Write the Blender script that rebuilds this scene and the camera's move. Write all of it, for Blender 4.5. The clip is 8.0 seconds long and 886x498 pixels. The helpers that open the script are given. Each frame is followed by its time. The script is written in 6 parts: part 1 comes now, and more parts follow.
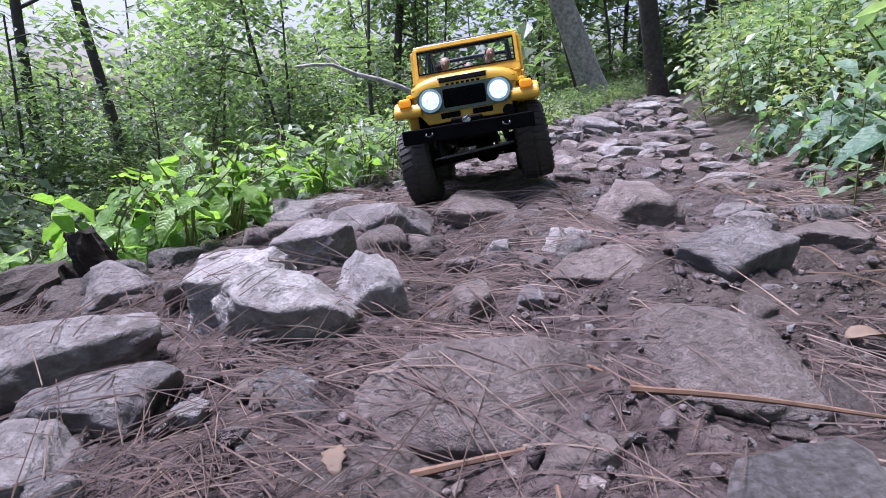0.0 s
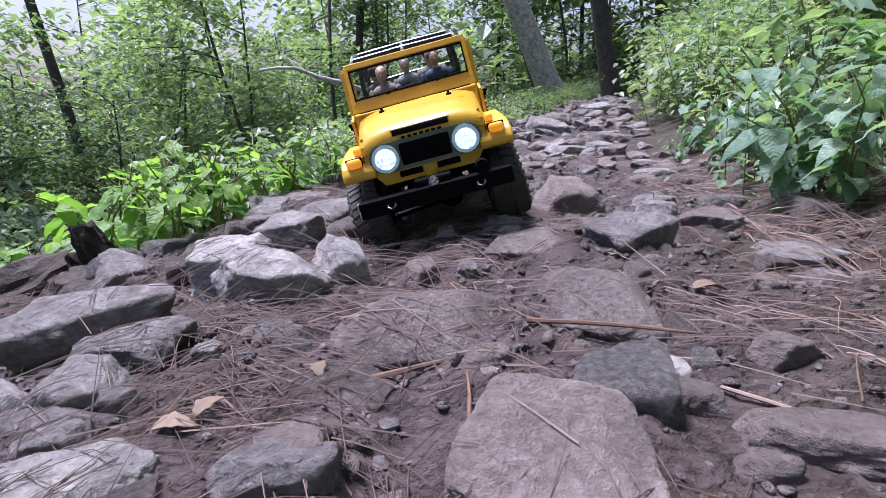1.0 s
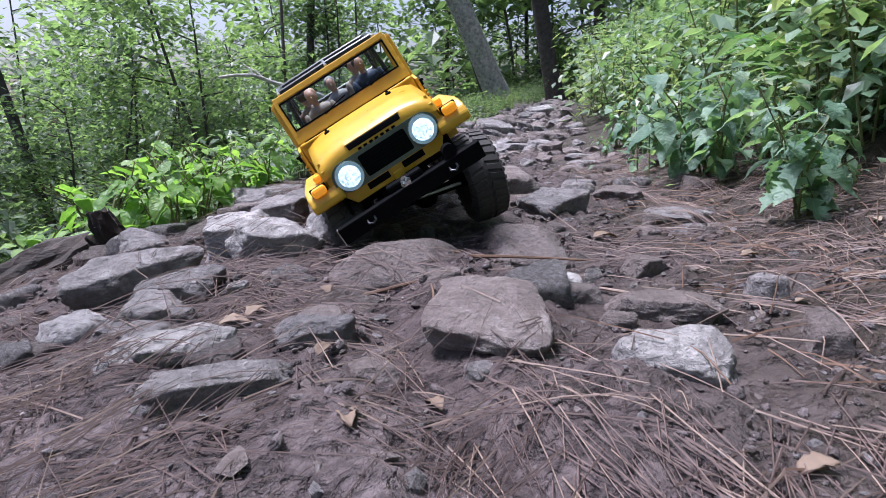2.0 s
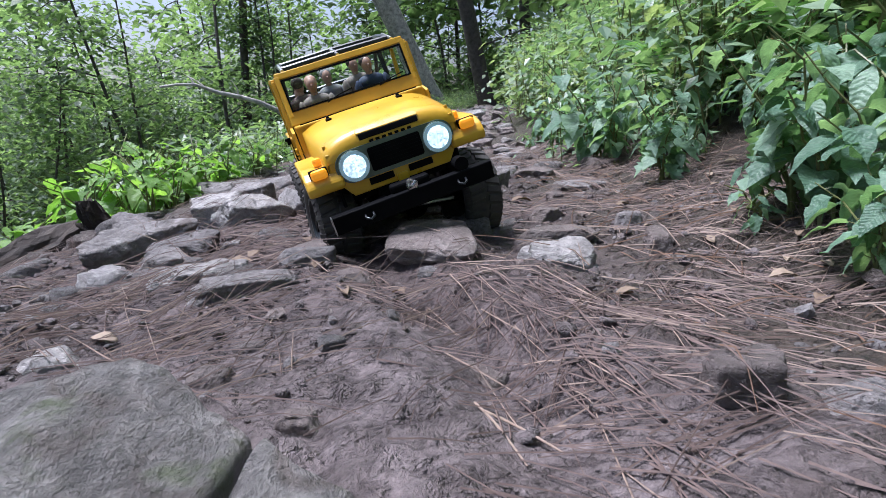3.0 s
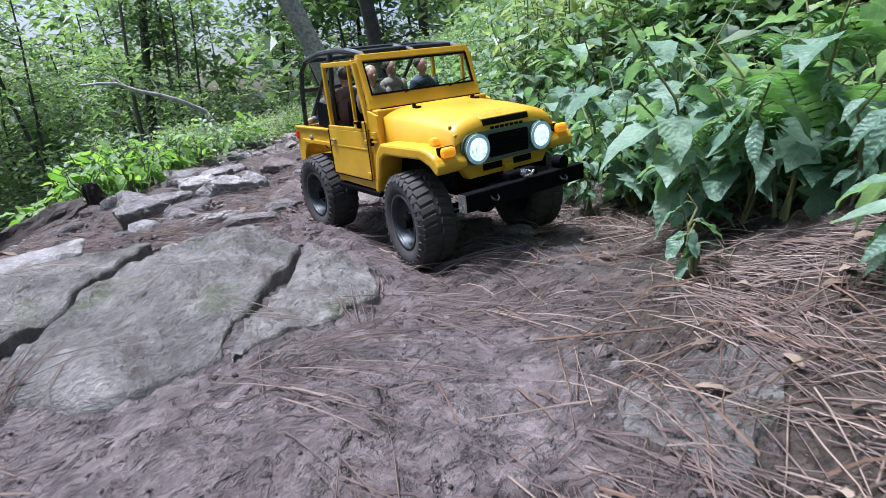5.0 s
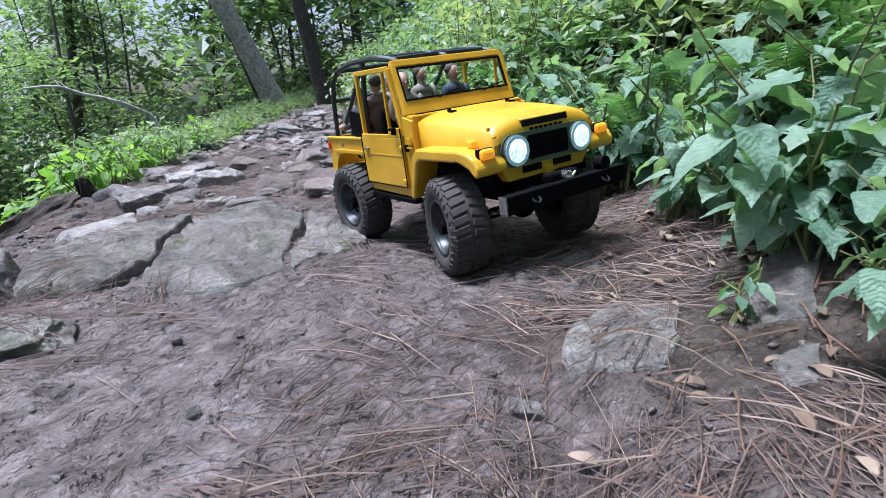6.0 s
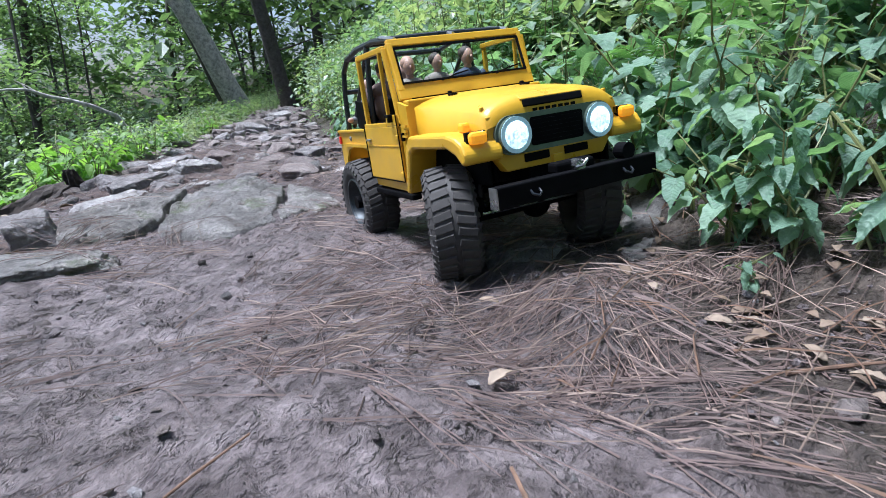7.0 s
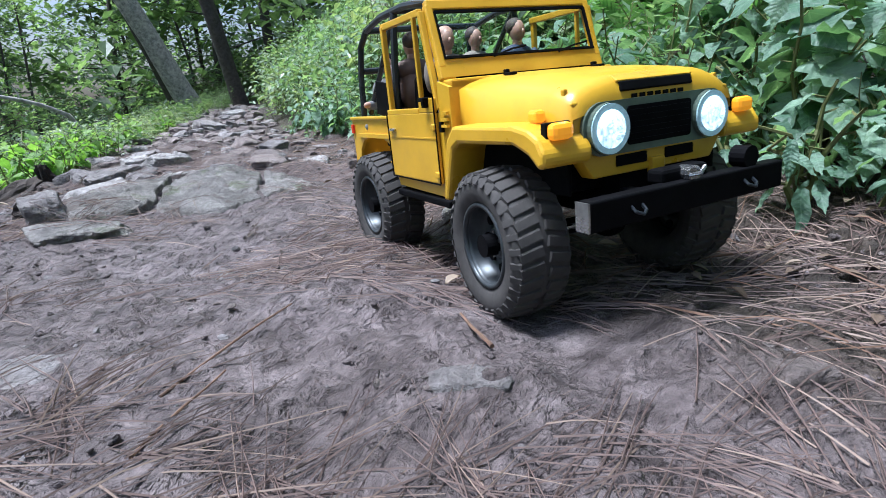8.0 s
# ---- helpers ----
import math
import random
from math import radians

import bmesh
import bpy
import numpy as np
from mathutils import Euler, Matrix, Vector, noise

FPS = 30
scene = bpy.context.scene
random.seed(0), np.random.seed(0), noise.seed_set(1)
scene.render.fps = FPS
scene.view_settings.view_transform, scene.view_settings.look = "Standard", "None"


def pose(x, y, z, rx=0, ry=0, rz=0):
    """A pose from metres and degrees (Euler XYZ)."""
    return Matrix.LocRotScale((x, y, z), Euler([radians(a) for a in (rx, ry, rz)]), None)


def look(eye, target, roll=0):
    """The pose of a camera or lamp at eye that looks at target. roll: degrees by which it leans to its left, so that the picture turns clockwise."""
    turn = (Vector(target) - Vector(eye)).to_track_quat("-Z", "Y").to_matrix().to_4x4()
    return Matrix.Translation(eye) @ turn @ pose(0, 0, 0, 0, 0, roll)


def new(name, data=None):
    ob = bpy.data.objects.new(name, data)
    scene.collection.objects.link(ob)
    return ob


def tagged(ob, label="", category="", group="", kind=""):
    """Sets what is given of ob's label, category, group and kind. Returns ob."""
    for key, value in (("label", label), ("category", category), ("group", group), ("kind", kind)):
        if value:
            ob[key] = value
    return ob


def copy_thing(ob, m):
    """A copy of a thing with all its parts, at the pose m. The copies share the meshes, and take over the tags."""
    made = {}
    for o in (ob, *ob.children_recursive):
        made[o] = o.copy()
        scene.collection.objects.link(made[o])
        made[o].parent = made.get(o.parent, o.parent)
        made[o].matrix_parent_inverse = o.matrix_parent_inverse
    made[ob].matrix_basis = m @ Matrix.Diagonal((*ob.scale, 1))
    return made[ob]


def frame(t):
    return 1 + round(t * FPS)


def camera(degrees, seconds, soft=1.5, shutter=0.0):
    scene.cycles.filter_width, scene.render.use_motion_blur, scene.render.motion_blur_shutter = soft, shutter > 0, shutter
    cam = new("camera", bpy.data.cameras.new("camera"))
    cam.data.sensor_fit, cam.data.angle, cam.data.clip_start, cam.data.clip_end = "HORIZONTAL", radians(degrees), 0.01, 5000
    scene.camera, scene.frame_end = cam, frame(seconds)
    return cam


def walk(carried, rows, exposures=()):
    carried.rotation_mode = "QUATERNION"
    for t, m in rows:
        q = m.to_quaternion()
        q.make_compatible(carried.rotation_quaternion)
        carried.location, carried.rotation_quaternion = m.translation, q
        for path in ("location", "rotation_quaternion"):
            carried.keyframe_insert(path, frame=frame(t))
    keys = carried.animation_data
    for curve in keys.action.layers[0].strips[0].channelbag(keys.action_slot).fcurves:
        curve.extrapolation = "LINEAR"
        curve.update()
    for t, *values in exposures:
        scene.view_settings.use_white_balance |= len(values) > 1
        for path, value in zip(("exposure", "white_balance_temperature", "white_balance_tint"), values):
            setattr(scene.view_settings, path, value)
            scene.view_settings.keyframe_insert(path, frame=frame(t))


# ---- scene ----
cam = camera(77.4, 8.0, soft=0.6, shutter=0.11)
PATH = [
    (0, (0.07, 0.0066, 0.1795), (0.0792, 2.5595, -0.495), -1.1),
    (0.5, (0.0871, -0.0607, 0.1835), (0.1756, 2.4882, -0.499), -1.3),
    (1, (0.0818, -0.128, 0.194), (0.2548, 2.4169, -0.4884), -1.2),
    (1.5, (0.0726, -0.2165, 0.1967), (0.3366, 2.3206, -0.4844), -1.4),
    (3, (0.0, -0.5135, 0.165), (0.6613, 1.9615, -0.4739), -2.9),
    (3.5, (-0.0132, -0.5966, 0.1716), (0.7511, 1.8374, -0.5069), -3.7),
    (4, (-0.0277, -0.7022, 0.1808), (0.8052, 1.6949, -0.5465), -4.6),
    (4.5, (-0.0686, -0.8435, 0.1914), (0.8527, 1.5272, -0.5174), -3.6),
    (6, (-0.3406, -1.2593, 0.2191), (0.9966, 0.9108, -0.466), -1.9),
    (6.5, (-0.3854, -1.353, 0.2086), (1.027, 0.7696, -0.4765), -2.3),
    (7, (-0.4435, -1.4454, 0.1901), (1.0243, 0.6402, -0.4937), -2.7),
    (7.5, (-0.5029, -1.5365, 0.1822), (1.0362, 0.4937, -0.5122), -3.1),
    (8, (-0.561, -1.584, 0.1808), (1.0666, 0.3722, -0.5227), -3.2),
]
walk(cam, [(t, look(eye, target, roll)) for t, eye, target, roll in PATH], [(0.0, 1.10, 5550, 29), (1.5, 1.0, 5550, 25), (3.4, 0.90, 5550, 16), (4.5, 1.06, 5500, 16), (6.5, 1.04, 5400, 13), (8.0, 1.02, 5350, 10)])

# ---- daylight: bright overcast sky above a wooded slope ----
world = bpy.data.worlds.new("overcast_sky")
scene.world = world
world.use_nodes = True
wt = world.node_tree
sky = wt.nodes.new("ShaderNodeTexSky")
sky.sky_type = "NISHITA"
sky.sun_disc = False
sky.sun_elevation = radians(64)
sky.sun_rotation = radians(-35)
sky.air_density, sky.dust_density, sky.ozone_density = 1.0, 5.0, 1.0
wt.links.new(sky.outputs[0], wt.nodes["Background"].inputs[0])
wt.nodes["Background"].inputs[1].default_value = 0.09

sun = new("sun", bpy.data.lights.new("sun", "SUN"))
sun.data.energy, sun.data.angle, sun.data.color = 4.2, radians(14), (1.0, 0.97, 0.92)
sun.matrix_world = look((-0.8, 0.35, 2.6), (0, 0, 0))


# ---- materials ----
def ramp(nt, fac, stops):
    r = nt.nodes.new("ShaderNodeValToRGB")
    while len(r.color_ramp.elements) < len(stops):
        r.color_ramp.elements.new(0.5)
    for el, (p, c) in zip(r.color_ramp.elements, stops):
        el.position, el.color = p, (*c, 1)
    nt.links.new(fac, r.inputs[0])
    return r.outputs[0]


def tex(nt, scale, detail=6.0, rough=0.6, coords="Object", warp=0.0, stretch=None):
    co = nt.nodes.new("ShaderNodeTexCoord")
    n = nt.nodes.new("ShaderNodeTexNoise")
    n.inputs["Scale"].default_value = scale
    n.inputs["Detail"].default_value = detail
    n.inputs["Roughness"].default_value = rough
    n.inputs["Distortion"].default_value = warp
    if stretch:
        mp = nt.nodes.new("ShaderNodeMapping")
        mp.inputs["Scale"].default_value = stretch
        nt.links.new(co.outputs[coords], mp.inputs["Vector"])
        nt.links.new(mp.outputs[0], n.inputs["Vector"])
    else:
        nt.links.new(co.outputs[coords], n.inputs["Vector"])
    return n.outputs["Fac"]


def mix(nt, fac, a, b, mode="MIX"):
    m = nt.nodes.new("ShaderNodeMix")
    m.data_type, m.blend_type = "RGBA", mode
    for sock, v in ((m.inputs[0], fac), (m.inputs[6], a), (m.inputs[7], b)):
        if isinstance(v, (int, float)):
            sock.default_value = v
        elif isinstance(v, tuple):
            sock.default_value = (*v, 1)
        else:
            nt.links.new(v, sock)
    return m.outputs[2]


def math_node(nt, op, a, b=0.0):
    m = nt.nodes.new("ShaderNodeMath")
    m.operation = op
    for sock, v in zip(m.inputs, (a, b)):
        if isinstance(v, (int, float)):
            sock.default_value = v
        else:
            nt.links.new(v, sock)
    return m.outputs[0]


def base(name, rough=0.6, metal=0.0, spec=0.5):
    m = bpy.data.materials.new(name)
    m.use_nodes = True
    b = m.node_tree.nodes["Principled BSDF"]
    b.inputs["Roughness"].default_value = rough
    b.inputs["Metallic"].default_value = metal
    b.inputs["Specular IOR Level"].default_value = spec
    return m, m.node_tree, b


def relief(nt, b, height, strength, dist):
    bu = nt.nodes.new("ShaderNodeBump")
    bu.inputs["Strength"].default_value = strength
    bu.inputs["Distance"].default_value = dist
    nt.links.new(height, bu.inputs["Height"])
    nt.links.new(bu.outputs[0], b.inputs["Normal"])


def rock_material(name, dark, mid, pale, coords="Object", mossy=0.68, depth=0.02, streak=0.0):
    m, nt, b = base(name, 0.72)
    big = tex(nt, 14, 8, 0.62, coords, 0.4)
    fine = tex(nt, 160, 6, 0.7, coords)
    col = ramp(nt, big, [(0.28, dark), (0.5, mid), (0.72, pale)])
    col = mix(nt, 0.65, col, ramp(nt, fine, [(0.3, (0.22, 0.22, 0.22)), (0.7, (0.8, 0.8, 0.8))]), "OVERLAY")
    info = nt.nodes.new("ShaderNodeObjectInfo")
    tint = ramp(nt, info.outputs["Random"], [(0.0, (0.36, 0.35, 0.36)), (0.5, (0.5, 0.48, 0.47)), (1.0, (0.66, 0.64, 0.64))])
    col = mix(nt, 0.7, col, tint, "OVERLAY")
    # brown mud smears and a little moss
    mud = ramp(nt, tex(nt, 22, 5, 0.6, coords, 0.8), [(0.52, (0, 0, 0)), (0.66, (1, 1, 1))])
    col = mix(nt, math_node(nt, "MULTIPLY", mud, 0.55), col, (0.10, 0.068, 0.055))
    moss = ramp(nt, tex(nt, 9, 5, 0.7, coords, 0.3), [(mossy - 0.02, (0, 0, 0)), (mossy + 0.06, (1, 1, 1))])
    col = mix(nt, math_node(nt, "MULTIPLY", moss, 0.55), col, (0.085, 0.12, 0.03))
    nt.links.new(col, b.inputs["Base Color"])
    beds = tex(nt, 16, 6, 0.65, coords, 0.5, (1.0, 1.0, 7.0))
    col = mix(nt, 0.14, col, ramp(nt, beds, [(0.38, (0.26, 0.25, 0.25)), (0.55, (0.62, 0.62, 0.62))]), "OVERLAY")
    nt.links.new(col, b.inputs["Base Color"])
    h = math_node(nt, "ADD", math_node(nt, "MULTIPLY", tex(nt, 60, 8, 0.7, coords, 0.5), 0.8), math_node(nt, "MULTIPLY", fine, 0.5))
    h = math_node(nt, "ADD", h, math_node(nt, "MULTIPLY", beds, 0.3))
    if streak:      # weathered grooves along the beds
        grain = tex(nt, 7, 8, 0.7, coords, 0.9, (6.0, 1.8, 2.0))
        col = mix(nt, streak, col, ramp(nt, grain, [(0.34, (0.16, 0.155, 0.15)), (0.5, (0.5, 0.5, 0.5)), (0.66, (0.74, 0.74, 0.74))]), "OVERLAY")
        nt.links.new(col, b.inputs["Base Color"])
        h = math_node(nt, "ADD", h, math_node(nt, "MULTIPLY", grain, 0.5))
    relief(nt, b, h, 0.95, depth)
    nt.links.new(ramp(nt, fine, [(0.3, (0.5, 0.5, 0.5)), (0.7, (0.85, 0.85, 0.85))]), b.inputs["Roughness"])
    return m


def plain(name, col, rough=0.5, metal=0.0, grain=40.0, amount=0.35, bump=0.0, spec=0.5):
    m, nt, b = base(name, rough, metal, spec)
    dark = tuple(c * (1 - amount) for c in col)
    n1 = tex(nt, grain, 6, 0.65)
    c = ramp(nt, n1, [(0.3, dark), (0.65, col)])
    nt.links.new(c, b.inputs["Base Color"])
    nt.links.new(ramp(nt, tex(nt, grain * 0.4, 5), [(0.35, (rough * 0.8,) * 3), (0.7, (min(1, rough * 1.25),) * 3)]), b.inputs["Roughness"])
    if bump:
        relief(nt, b, n1, 0.6, bump)
    return m


def leaf_material(name, a, b_, c, rough=0.45, trans=0.35, veins=False):
    m = bpy.data.materials.new(name)
    m.use_nodes = True
    nt = m.node_tree
    b = nt.nodes["Principled BSDF"]
    geo = nt.nodes.new("ShaderNodeNewGeometry")
    info = nt.nodes.new("ShaderNodeObjectInfo")
    r = math_node(nt, "FRACT", math_node(nt, "ADD", geo.outputs["Random Per Island"], info.outputs["Random"]))
    col = ramp(nt, r, [(0.0, a), (0.5, b_), (1.0, c)])
    col = mix(nt, 0.4, col, ramp(nt, tex(nt, 3.5 if veins else 60, 5, 0.6), [(0.3, (0.3, 0.3, 0.3)), (0.7, (0.7, 0.7, 0.7))]), "OVERLAY")
    rib = None
    if veins:
        # midrib and side veins, in the leaf's own length and width
        co = nt.nodes.new("ShaderNodeTexCoord")
        xyz = nt.nodes.new("ShaderNodeSeparateXYZ")
        nt.links.new(co.outputs["Object"], xyz.inputs[0])
        off = math_node(nt, "ABSOLUTE", xyz.outputs[1])
        s = math_node(nt, "SINE", math_node(nt, "MULTIPLY", math_node(nt, "SUBTRACT", xyz.outputs[0], math_node(nt, "MULTIPLY", off, 0.8)), 62.0))
        side = math_node(nt, "GREATER_THAN", s, 0.86)
        rib = math_node(nt, "MAXIMUM", math_node(nt, "MULTIPLY", side, 0.55), math_node(nt, "LESS_THAN", off, 0.012))
        col = mix(nt, math_node(nt, "MULTIPLY", rib, 0.10), col, tuple(min(1, 1.9 * v) for v in c))
    nt.links.new(col, b.inputs["Base Color"])
    b.inputs["Roughness"].default_value = rough
    tr = nt.nodes.new("ShaderNodeBsdfTranslucent")
    bright = mix(nt, 1.0, col, (1.5, 1.6, 0.7), "MULTIPLY")
    nt.links.new(bright, tr.inputs[0])
    ms = nt.nodes.new("ShaderNodeMixShader")
    ms.inputs[0].default_value = trans
    nt.links.new(b.outputs[0], ms.inputs[1])
    nt.links.new(tr.outputs[0], ms.inputs[2])
    nt.links.new(ms.outputs[0], nt.nodes["Material Output"].inputs[0])
    if veins:
        relief(nt, b, math_node(nt, "ADD", tex(nt, 6, 3, 0.5), math_node(nt, "MULTIPLY", s, 0.05)), 0.3, 0.02)
    else:
        relief(nt, b, tex(nt, 220, 3, 0.5), 0.25, 0.001)
    return m


def glow(name, col, strength, rough=0.15, facets=0):
    m, nt, b = base(name, rough)
    b.inputs["Base Color"].default_value = (*col, 1)
    b.inputs["Emission Color"].default_value = (*col, 1)
    b.inputs["Emission Strength"].default_value = strength
    if facets:      # cut glass scatters the bulb unevenly
        glint = ramp(nt, tex(nt, facets, 3, 0.7, "Object", 1.5), [(0.36, (0.22, 0.22, 0.22)), (0.60, (1, 1, 1))])
        nt.links.new(math_node(nt, "MULTIPLY", glint, strength), b.inputs["Emission Strength"])
    return m


def mud_material():
    m, nt, b = base("trail_mud", 0.65)
    big = tex(nt, 3.2, 6, 0.6, "Object", 0.6)
    mid = tex(nt, 26, 8, 0.68)
    fine = tex(nt, 170, 6, 0.75)
    col = ramp(nt, mid, [(0.30, (0.056, 0.046, 0.045)), (0.5, (0.132, 0.111, 0.110)), (0.70, (0.235, 0.205, 0.204))])
    col = mix(nt, 0.75, col, ramp(nt, fine, [(0.3, (0.22, 0.21, 0.21)), (0.7, (0.78, 0.77, 0.76))]), "OVERLAY")
    col = mix(nt, 0.45, col, ramp(nt, big, [(0.35, (0.34, 0.30, 0.29)), (0.65, (0.62, 0.60, 0.62))]), "OVERLAY")
    # loose dark soil of the rocky stretch, deepened for shade between its stones; trodden pale clay below it
    soil = nt.nodes.new("ShaderNodeAttribute")
    soil.attribute_name = "loose"
    dark = mix(nt, 1.0, col, (0.56, 0.49, 0.48), "MULTIPLY")
    col = mix(nt, soil.outputs["Fac"], col, dark)
    # forest litter on the banks beside the trail, darkened to stand for shade under the plants
    at = nt.nodes.new("ShaderNodeAttribute")
    at.attribute_name = "bank"
    litter = ramp(nt, tex(nt, 34, 7, 0.7), [(0.3, (0.019, 0.015, 0.012)), (0.5, (0.055, 0.041, 0.032)), (0.75, (0.13, 0.10, 0.08))])
    col = mix(nt, at.outputs["Fac"], col, litter)
    nt.links.new(col, b.inputs["Base Color"])
    pits = ramp(nt, tex(nt, 48, 5, 0.62, "Object", 0.25), [(0.36, (0, 0, 0)), (0.46, (0.8, 0.8, 0.8)), (0.75, (1, 1, 1))])
    edges = ramp(nt, tex(nt, 24, 6, 0.65, "Object", 0.3, (1.0, 1.8, 1.0)), [(0.44, (0, 0, 0)), (0.52, (1, 1, 1))])
    h = math_node(nt, "ADD", math_node(nt, "MULTIPLY", pits, 0.30), math_node(nt, "MULTIPLY", fine, 0.10))
    h = math_node(nt, "ADD", h, math_node(nt, "MULTIPLY", edges, 0.17))
    h = math_node(nt, "ADD", h, math_node(nt, "MULTIPLY", tex(nt, 95, 6, 0.7, "Object", 0.1), 0.38))
    relief(nt, b, h, 1.0, 0.022)
    nt.links.new(ramp(nt, mid, [(0.3, (0.36, 0.36, 0.36)), (0.6, (0.62, 0.62, 0.62))]), b.inputs["Roughness"])
    return m


def paint_material():
    m, nt, b = base("yellow_paint", 0.34)
    n = tex(nt, 18, 6, 0.6)
    col = ramp(nt, n, [(0.3, (0.50, 0.285, 0.012)), (0.6, (0.61, 0.35, 0.016))])
    dirt = ramp(nt, tex(nt, 70, 8, 0.75, "Object", 0.6), [(0.62, (0, 0, 0)), (0.78, (1, 1, 1))])
    col = mix(nt, math_node(nt, "MULTIPLY", dirt, 0.4), col, (0.20, 0.11, 0.03))
    chips = ramp(nt, tex(nt, 120, 5, 0.8, "Object", 1.2), [(0.68, (0, 0, 0)), (0.72, (1, 1, 1))])
    col = mix(nt, math_node(nt, "MULTIPLY", chips, 0.6), col, (0.60, 0.50, 0.26))
    nt.links.new(col, b.inputs["Base Color"])
    nt.links.new(ramp(nt, n, [(0.3, (0.26, 0.26, 0.26)), (0.7, (0.45, 0.45, 0.45))]), b.inputs["Roughness"])
    b.inputs["Coat Weight"].default_value = 0.14
    relief(nt, b, tex(nt, 400, 2, 0.5), 0.08, 0.0005)
    return m


def glass_material(name, tint=(0.95, 0.98, 0.97)):
    m = bpy.data.materials.new(name)
    m.use_nodes = True
    nt = m.node_tree
    t = nt.nodes.new("ShaderNodeBsdfTransparent")
    t.inputs[0].default_value = (*tint, 1)
    g = nt.nodes.new("ShaderNodeBsdfGlossy")
    g.inputs["Roughness"].default_value = 0.05
    f = nt.nodes.new("ShaderNodeFresnel")
    f.inputs[0].default_value = 1.22
    ms = nt.nodes.new("ShaderNodeMixShader")
    nt.links.new(f.outputs[0], ms.inputs[0])
    nt.links.new(t.outputs[0], ms.inputs[1])
    nt.links.new(g.outputs[0], ms.inputs[2])
    nt.links.new(ms.outputs[0], nt.nodes["Material Output"].inputs[0])
    return m


MUD = mud_material()
ROCK = rock_material("grey_rock", (0.10, 0.09, 0.088), (0.25, 0.234, 0.23), (0.44, 0.425, 0.425))
ROCK_MOSSY = rock_material("mossy_slab", (0.10, 0.094, 0.088), (0.25, 0.238, 0.225), (0.43, 0.415, 0.395), mossy=0.57, depth=0.03, streak=0.4)
ROCK_BROWN = rock_material("brown_rock", (0.10, 0.079, 0.072), (0.20, 0.168, 0.157), (0.33, 0.295, 0.28))
ROCK_PALE = rock_material("pale_rock", (0.15, 0.14, 0.136), (0.40, 0.385, 0.375), (0.62, 0.605, 0.595))
NEEDLE = plain("pine_needle", (0.165, 0.115, 0.10), 0.6, 0, 60, 0.5)
STRAW = plain("pale_straw", (0.29, 0.215, 0.17), 0.6, 0, 60, 0.3)
TWIG = plain("twig_bark", (0.17, 0.10, 0.065), 0.8, 0, 80, 0.5, 0.001)
DRY = leaf_material("dry_leaf", (0.11, 0.075, 0.052), (0.19, 0.135, 0.095), (0.31, 0.245, 0.185), 0.75, 0.15)
BARK = plain("grey_bark", (0.64, 0.59, 0.55), 0.9, 0, 26, 0.72, 0.02)
BARK_DARK = plain("dark_bark", (0.10, 0.085, 0.075), 0.9, 0, 22, 0.6, 0.02)
ROT = plain("rotten_wood", (0.048, 0.034, 0.027), 0.9, 0, 30, 0.8, 0.02)
GREEN = leaf_material("tree_leaf", (0.082, 0.130, 0.082), (0.138, 0.205, 0.125), (0.215, 0.295, 0.185), 0.38, 0.6)
BRIGHT = leaf_material("sapling_leaf", (0.10, 0.20, 0.045), (0.155, 0.285, 0.065), (0.24, 0.375, 0.11), 0.4, 0.5, True)
WEED = leaf_material("weed_leaf", (0.080, 0.155, 0.102), (0.140, 0.240, 0.165), (0.245, 0.355, 0.255), 0.5, 0.4, True)
UNDER = leaf_material("undergrowth_leaf", (0.088, 0.150, 0.092), (0.148, 0.232, 0.145), (0.25, 0.345, 0.22), 0.36, 0.4)
FERN = leaf_material("fern_leaf", (0.07, 0.15, 0.055), (0.10, 0.21, 0.08), (0.16, 0.29, 0.12), 0.45, 0.4)
HERB = leaf_material("pale_herb", (0.135, 0.19, 0.105), (0.215, 0.275, 0.165), (0.33, 0.385, 0.25), 0.42, 0.4)
STEM = plain("green_stem", (0.14, 0.15, 0.05), 0.6, 0, 50, 0.4)
PAINT = paint_material()
BLACK = plain("black_plastic", (0.006, 0.006, 0.007), 0.6, 0, 60, 0.4, spec=0.03)
CAGE = plain("cage_tube", (0.02, 0.024, 0.028), 0.32, 0.2, 60, 0.3)
RUBBER = plain("dusty_rubber", (0.055, 0.050, 0.047), 0.85, 0, 45, 0.6, 0.001)
RIM = plain("grey_rim", (0.05, 0.058, 0.064), 0.4, 0.5, 60, 0.4)
STEEL = plain("worn_steel", (0.45, 0.46, 0.46), 0.3, 0.9, 80, 0.4)
BEZEL = plain("weathered_bezel", (0.12, 0.16, 0.125), 0.35, 0.3, 70, 0.35)
AMBER = glow("amber_lens", (0.90, 0.33, 0.010), 0.25)
LAMP = glow("lit_headlight", (0.72, 0.92, 1.0), 0.85, facets=150)
LAMP_RING = glow("headlight_ring", (0.36, 0.52, 0.55), 0.14, facets=230)
GLASS = glass_material("clear_pane")
RED = glow("red_lens", (0.5, 0.02, 0.01), 0.1)
SKIN = plain("doll_skin", (0.42, 0.25, 0.18), 0.6, 0, 60, 0.2)
BLUE = plain("doll_blue_cloth", (0.02, 0.035, 0.075), 0.8, 0, 60, 0.3)
TAN = plain("doll_tan_cloth", (0.23, 0.195, 0.165), 0.85, 0, 60, 0.3)
GREYC = plain("doll_grey_cloth", (0.22, 0.22, 0.22), 0.85, 0, 60, 0.4)
HAIR = plain("doll_hair", (0.05, 0.035, 0.025), 0.7, 0, 60, 0.3)
